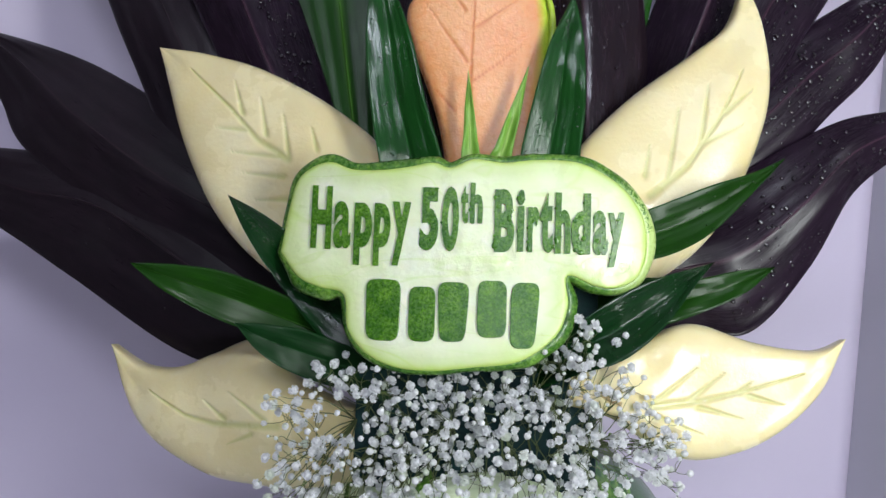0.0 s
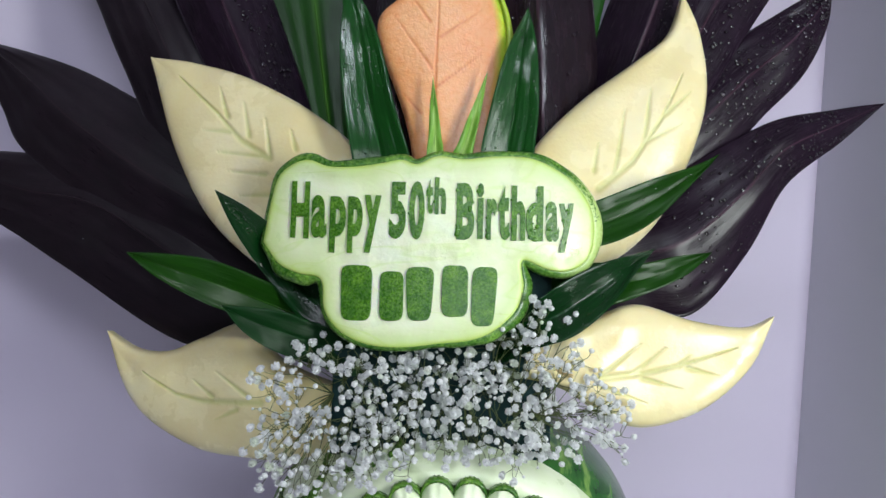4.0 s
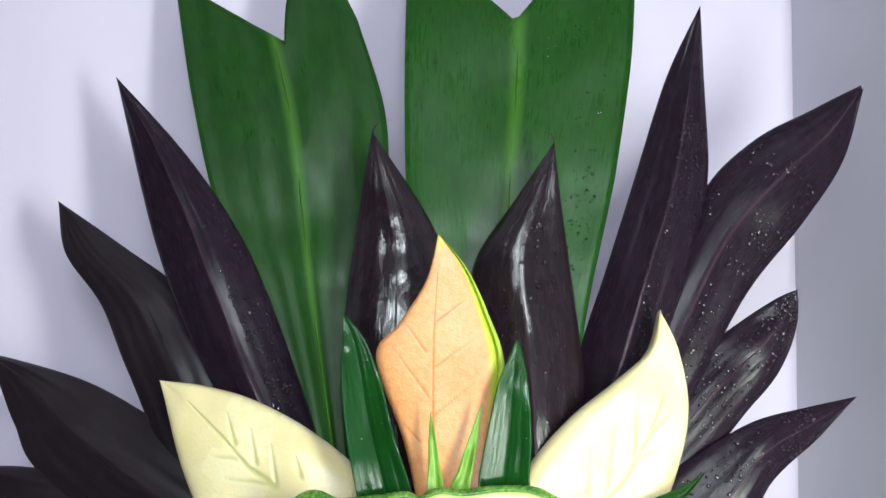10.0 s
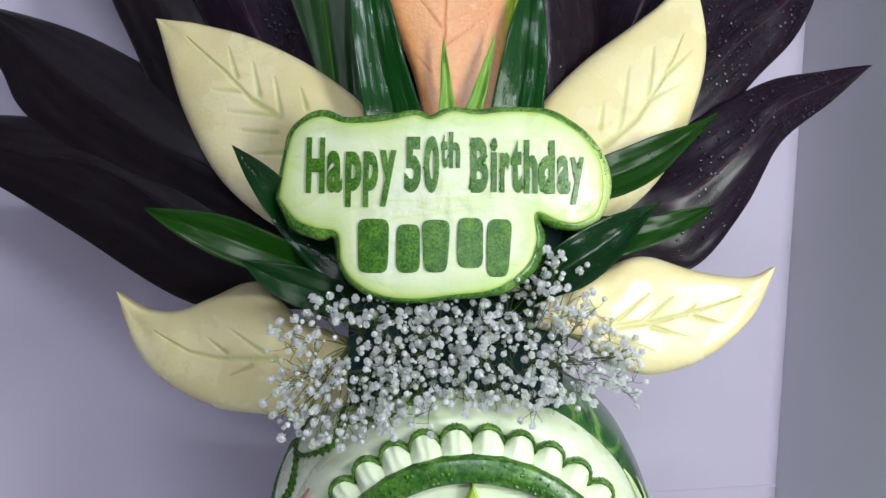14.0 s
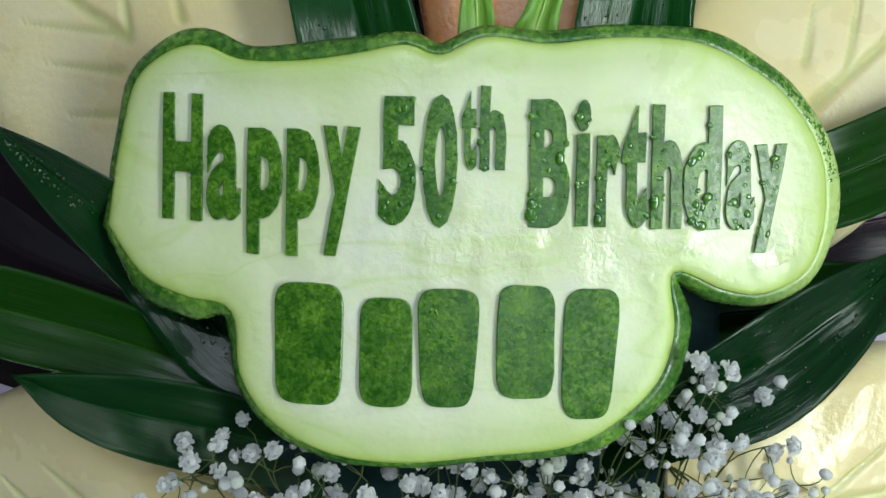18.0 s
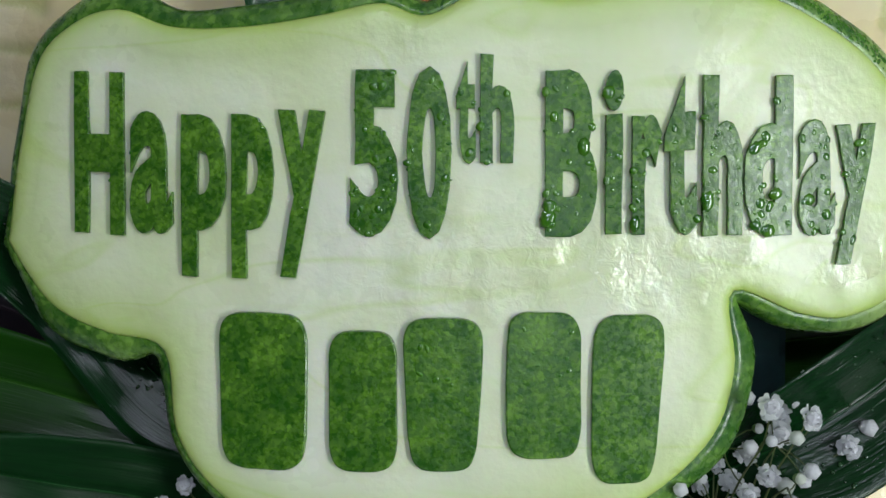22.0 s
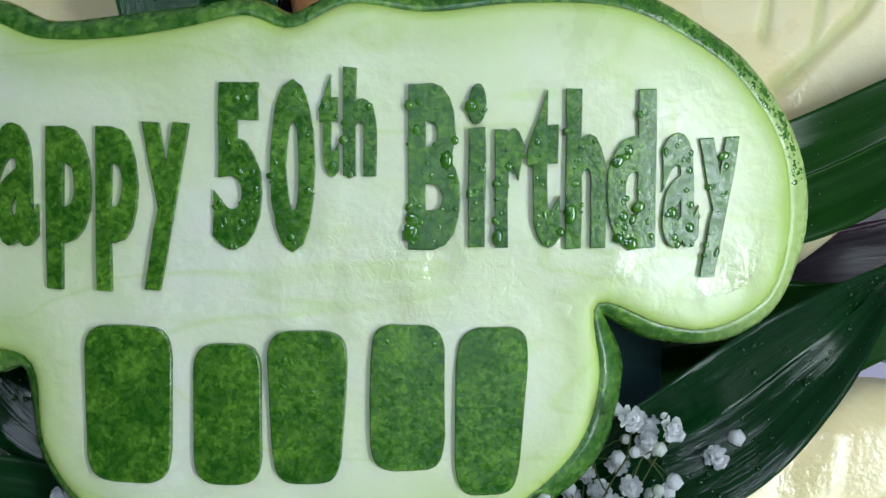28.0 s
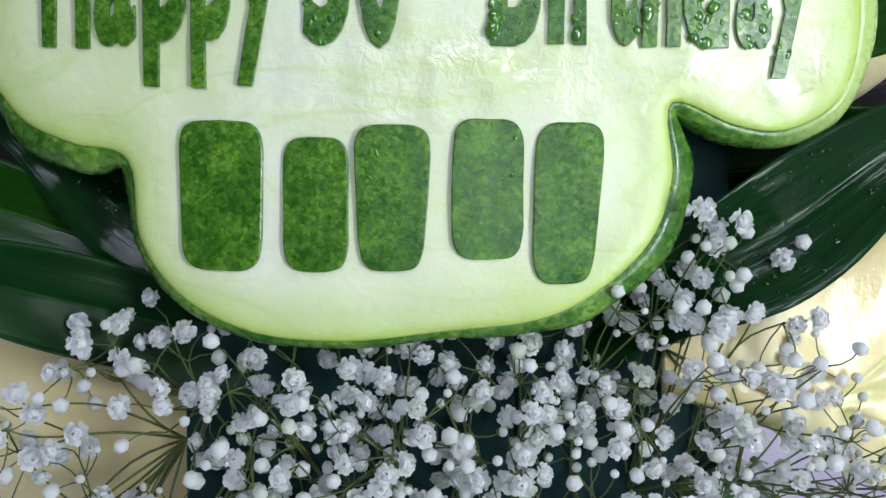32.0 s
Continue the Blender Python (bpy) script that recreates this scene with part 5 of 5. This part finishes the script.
def bud_mesh(name, green, ruffle, seed):
    """A closed bud: a small white ball in a green cup; green tells how many of its rings the cup covers."""
    r = random.Random(seed)
    verts, faces, mats = [], [], []
    prof = ((-0.5, 0.06), (-0.38, 0.22), (-0.2, 0.33), (0.0, 0.375), (0.18, 0.36), (0.32, 0.25), (0.40, 0.12), (0.36, 0.01))
    for i, (z, rad) in enumerate(prof):
        for k in range(10):
            w = rad * (1 + ruffle * (0.5 if (k + i // 3) % 2 else -0.5) + ruffle * r.uniform(-0.4, 0.4) * (i > green))
            verts.append((w * math.cos(k * math.pi / 5), w * math.sin(k * math.pi / 5), z + ruffle * 0.3 * r.uniform(-0.4, 0.4)))
    for i in range(len(prof) - 1):
        for k in range(10):
            j = (k + 1) % 10
            faces.append((i * 10 + k, i * 10 + j, i * 10 + 10 + j, i * 10 + 10 + k))
            mats.append(1 if i < green else 0)
    me = mesh_from(name, verts, faces, PETAL)
    me.materials.append(CALYX)
    me.polygons.foreach_set("material_index", mats)
    return me


BLOSSOMS = [blossom_mesh("blossom", 100 + k) for k in range(6)]
BUD = bud_mesh("bud", 3, 0.04, 3)
BALL = bud_mesh("round_bud", 1, 0.16, 8)


def tube(verts, faces, path, r0, r1, sides=5):
    """Adds a thin tapering stalk along path."""
    o = len(verts)
    for i, p in enumerate(path):
        d = (path[min(i + 1, len(path) - 1)] - path[max(i - 1, 0)]).normalized()
        side = d.cross(Vector((0.3, 1, 0.2))).normalized()
        up = d.cross(side)
        rad = r0 + (r1 - r0) * i / (len(path) - 1)
        for k in range(sides):
            a = 2 * math.pi * k / sides
            verts.append(p + (side * math.cos(a) + up * math.sin(a)) * rad)
    for i in range(len(path) - 1):
        for k in range(sides):
            j = (k + 1) % sides
            faces.append((o + i * sides + k, o + i * sides + j, o + (i + 1) * sides + j, o + (i + 1) * sides + k))


def bend_path(a, b, sag, rng, n=5):
    side = Vector((rng.uniform(-1, 1), rng.uniform(-1, 1), rng.uniform(-1, 1))) * sag
    return [a.lerp(b, k / n) + side * math.sin(math.pi * k / n) for k in range(n + 1)]


def sprig(root, tips, seed):
    """One sprig: stalks that fork out from the root, with blossoms and buds at the ends."""
    rng = random.Random(seed)
    ob = tagged(new("babys_breath_sprig"), "airy sprig of tiny white double blossoms on olive stalks", "flowers", "white flowers under the plaque")
    verts, faces = [], []
    root = Vector(root)
    hubs, twigs = [], []
    for p, kind in tips:
        twig = next((q for q in twigs if (q - p).length < 0.012 and rng.random() < 0.8), None)
        if twig is None:
            hub = next((h for h in hubs if (h - p).length < 0.030 and rng.random() < 0.9), None)
            if hub is None:
                hub = root.lerp(p, rng.uniform(0.4, 0.6)) + Vector((rng.uniform(-1, 1), rng.uniform(0.2, 1.2), rng.uniform(-1, 1))) * 0.004
                hubs.append(hub)
                tube(verts, faces, bend_path(root, hub, 0.002, rng), 0.00038, 0.00028)
            twig = p.lerp(hub, rng.uniform(0.25, 0.4)) + Vector((rng.uniform(-1, 1), rng.uniform(0.3, 1.2), rng.uniform(-1, 1))) * 0.0025
            twigs.append(twig)
            tube(verts, faces, bend_path(hub, twig, 0.0015, rng), 0.00028, 0.0002)
        tube(verts, faces, bend_path(twig, p, 0.0012, rng, 3), 0.0002, 0.00014)
        hub = twig
        face = (NORMAL + Vector((rng.uniform(-1, 1), rng.uniform(-0.6, 0.4), rng.uniform(-1, 1))) * 0.75 + (p - hub).normalized() * 0.4).normalized()
        turn = face.to_track_quat("Z", "Y").to_matrix().to_4x4() @ Matrix.Rotation(rng.random() * 6.28, 4, "Z")
        if kind == "blossom":
            size = rng.uniform(0.0037, 0.0050)
            put("blossom", BLOSSOMS[rng.randrange(6)], ob, Matrix.Translation(p) @ turn @ Matrix.Diagonal((size, size, size, 1)))
        elif kind == "ball":
            size = rng.uniform(0.0038, 0.0050)
            put("bud", BALL, ob, Matrix.Translation(p) @ turn @ Matrix.Diagonal((size, size, size, 1)), "nearly open round white bud")
        else:
            size = rng.uniform(0.0020, 0.0032)
            put("bud", BUD, ob, Matrix.Translation(p) @ turn @ Matrix.Diagonal((size, size, size, 1)))
    tagged(put("stalk", mesh_from("stalk", verts, faces, STEM), ob, None, "thin olive green forked stalks"), kind="stuff")
    return ob


def flower_top(x):
    return float(np.interp(x, [-0.11, -0.092, -0.06, -0.03, 0.03, 0.05, 0.066, 0.085, 0.10, 0.118], [1.034, 1.074, 1.092, 1.083, 1.085, 1.100, 1.114, 1.098, 1.064, 1.050]))


def flower_low(x):
    return float(np.interp(x, [-0.11, -0.08, -0.05, 0.0, 0.05, 0.08, 0.10, 0.118], [1.024, 1.016, 1.013, 1.029, 1.024, 1.033, 1.042, 1.036]))


rng = random.Random(77)
heads = [(Vector((0.0643, -0.0025, 1.1089)), "blossom"), (Vector((0.0565, -0.0043, 1.1134)), "ball"), (Vector((0.041, -0.0165, 1.099)), "ball")]
# open patches between the clusters: centre x, z and half sizes
GAPS = [(-0.064, 1.066, 0.015, 0.013), (0.035, 1.053, 0.008, 0.007), (-0.090, 1.048, 0.008, 0.006)]
clusters = []
tries = 0
while len(clusters) < 275 and tries < 30000:
    tries += 1
    x = rng.uniform(-0.099, 0.112)
    lo, hi = flower_low(x), flower_top(x)
    z = lo + (hi - lo) * rng.random()
    if any(((x - gx) / gw) ** 2 + ((z - gz) / gh) ** 2 < 1 for gx, gz, gw, gh in GAPS):
        continue
    d = rng.uniform(-0.010, 0.018)
    if z > 1.078 and abs(x) < 0.055:
        d = rng.uniform(0.008, 0.018)
    if x < -0.05:
        d = min(d, 0.012 if x > -0.07 else 0.006)
    p = Vector((x, lean_y(z, d) - 0.012 * max(0.0, (1.06 - z) / 0.05), z))
    if all((p - q).length > 0.0060 for q in clusters):
        clusters.append(p)
for c in clusters:
    for _ in range(rng.randint(3, 7)):
        p = c + Vector((rng.gauss(0, 0.0040), rng.gauss(0, 0.0038), rng.gauss(0, 0.0040)))
        u = rng.random()
        kind = "blossom" if u < 0.50 else "ball" if u < 0.78 else "bud"
        gap = {"blossom": 0.0042, "ball": 0.0034, "bud": 0.0024}[kind]
        if all((p - q).length > gap for q, _ in heads):
            heads.append((p, kind))
roots = [Vector((x, lean_y(1.05, 0.022), 1.05 + 0.006 * math.sin(x * 90))) for x in (-0.058, -0.042, -0.026, -0.010, 0.006, 0.020, 0.034, 0.048, 0.060)]
groups = [[] for _ in roots]
for p, kind in heads:
    k = min(range(len(roots)), key=lambda i: abs(roots[i].x * 1.35 - p.x))
    groups[k].append((p, kind))
for k, (root, tips) in enumerate(zip(roots, groups)):
    sprig(root, tips, 300 + k)
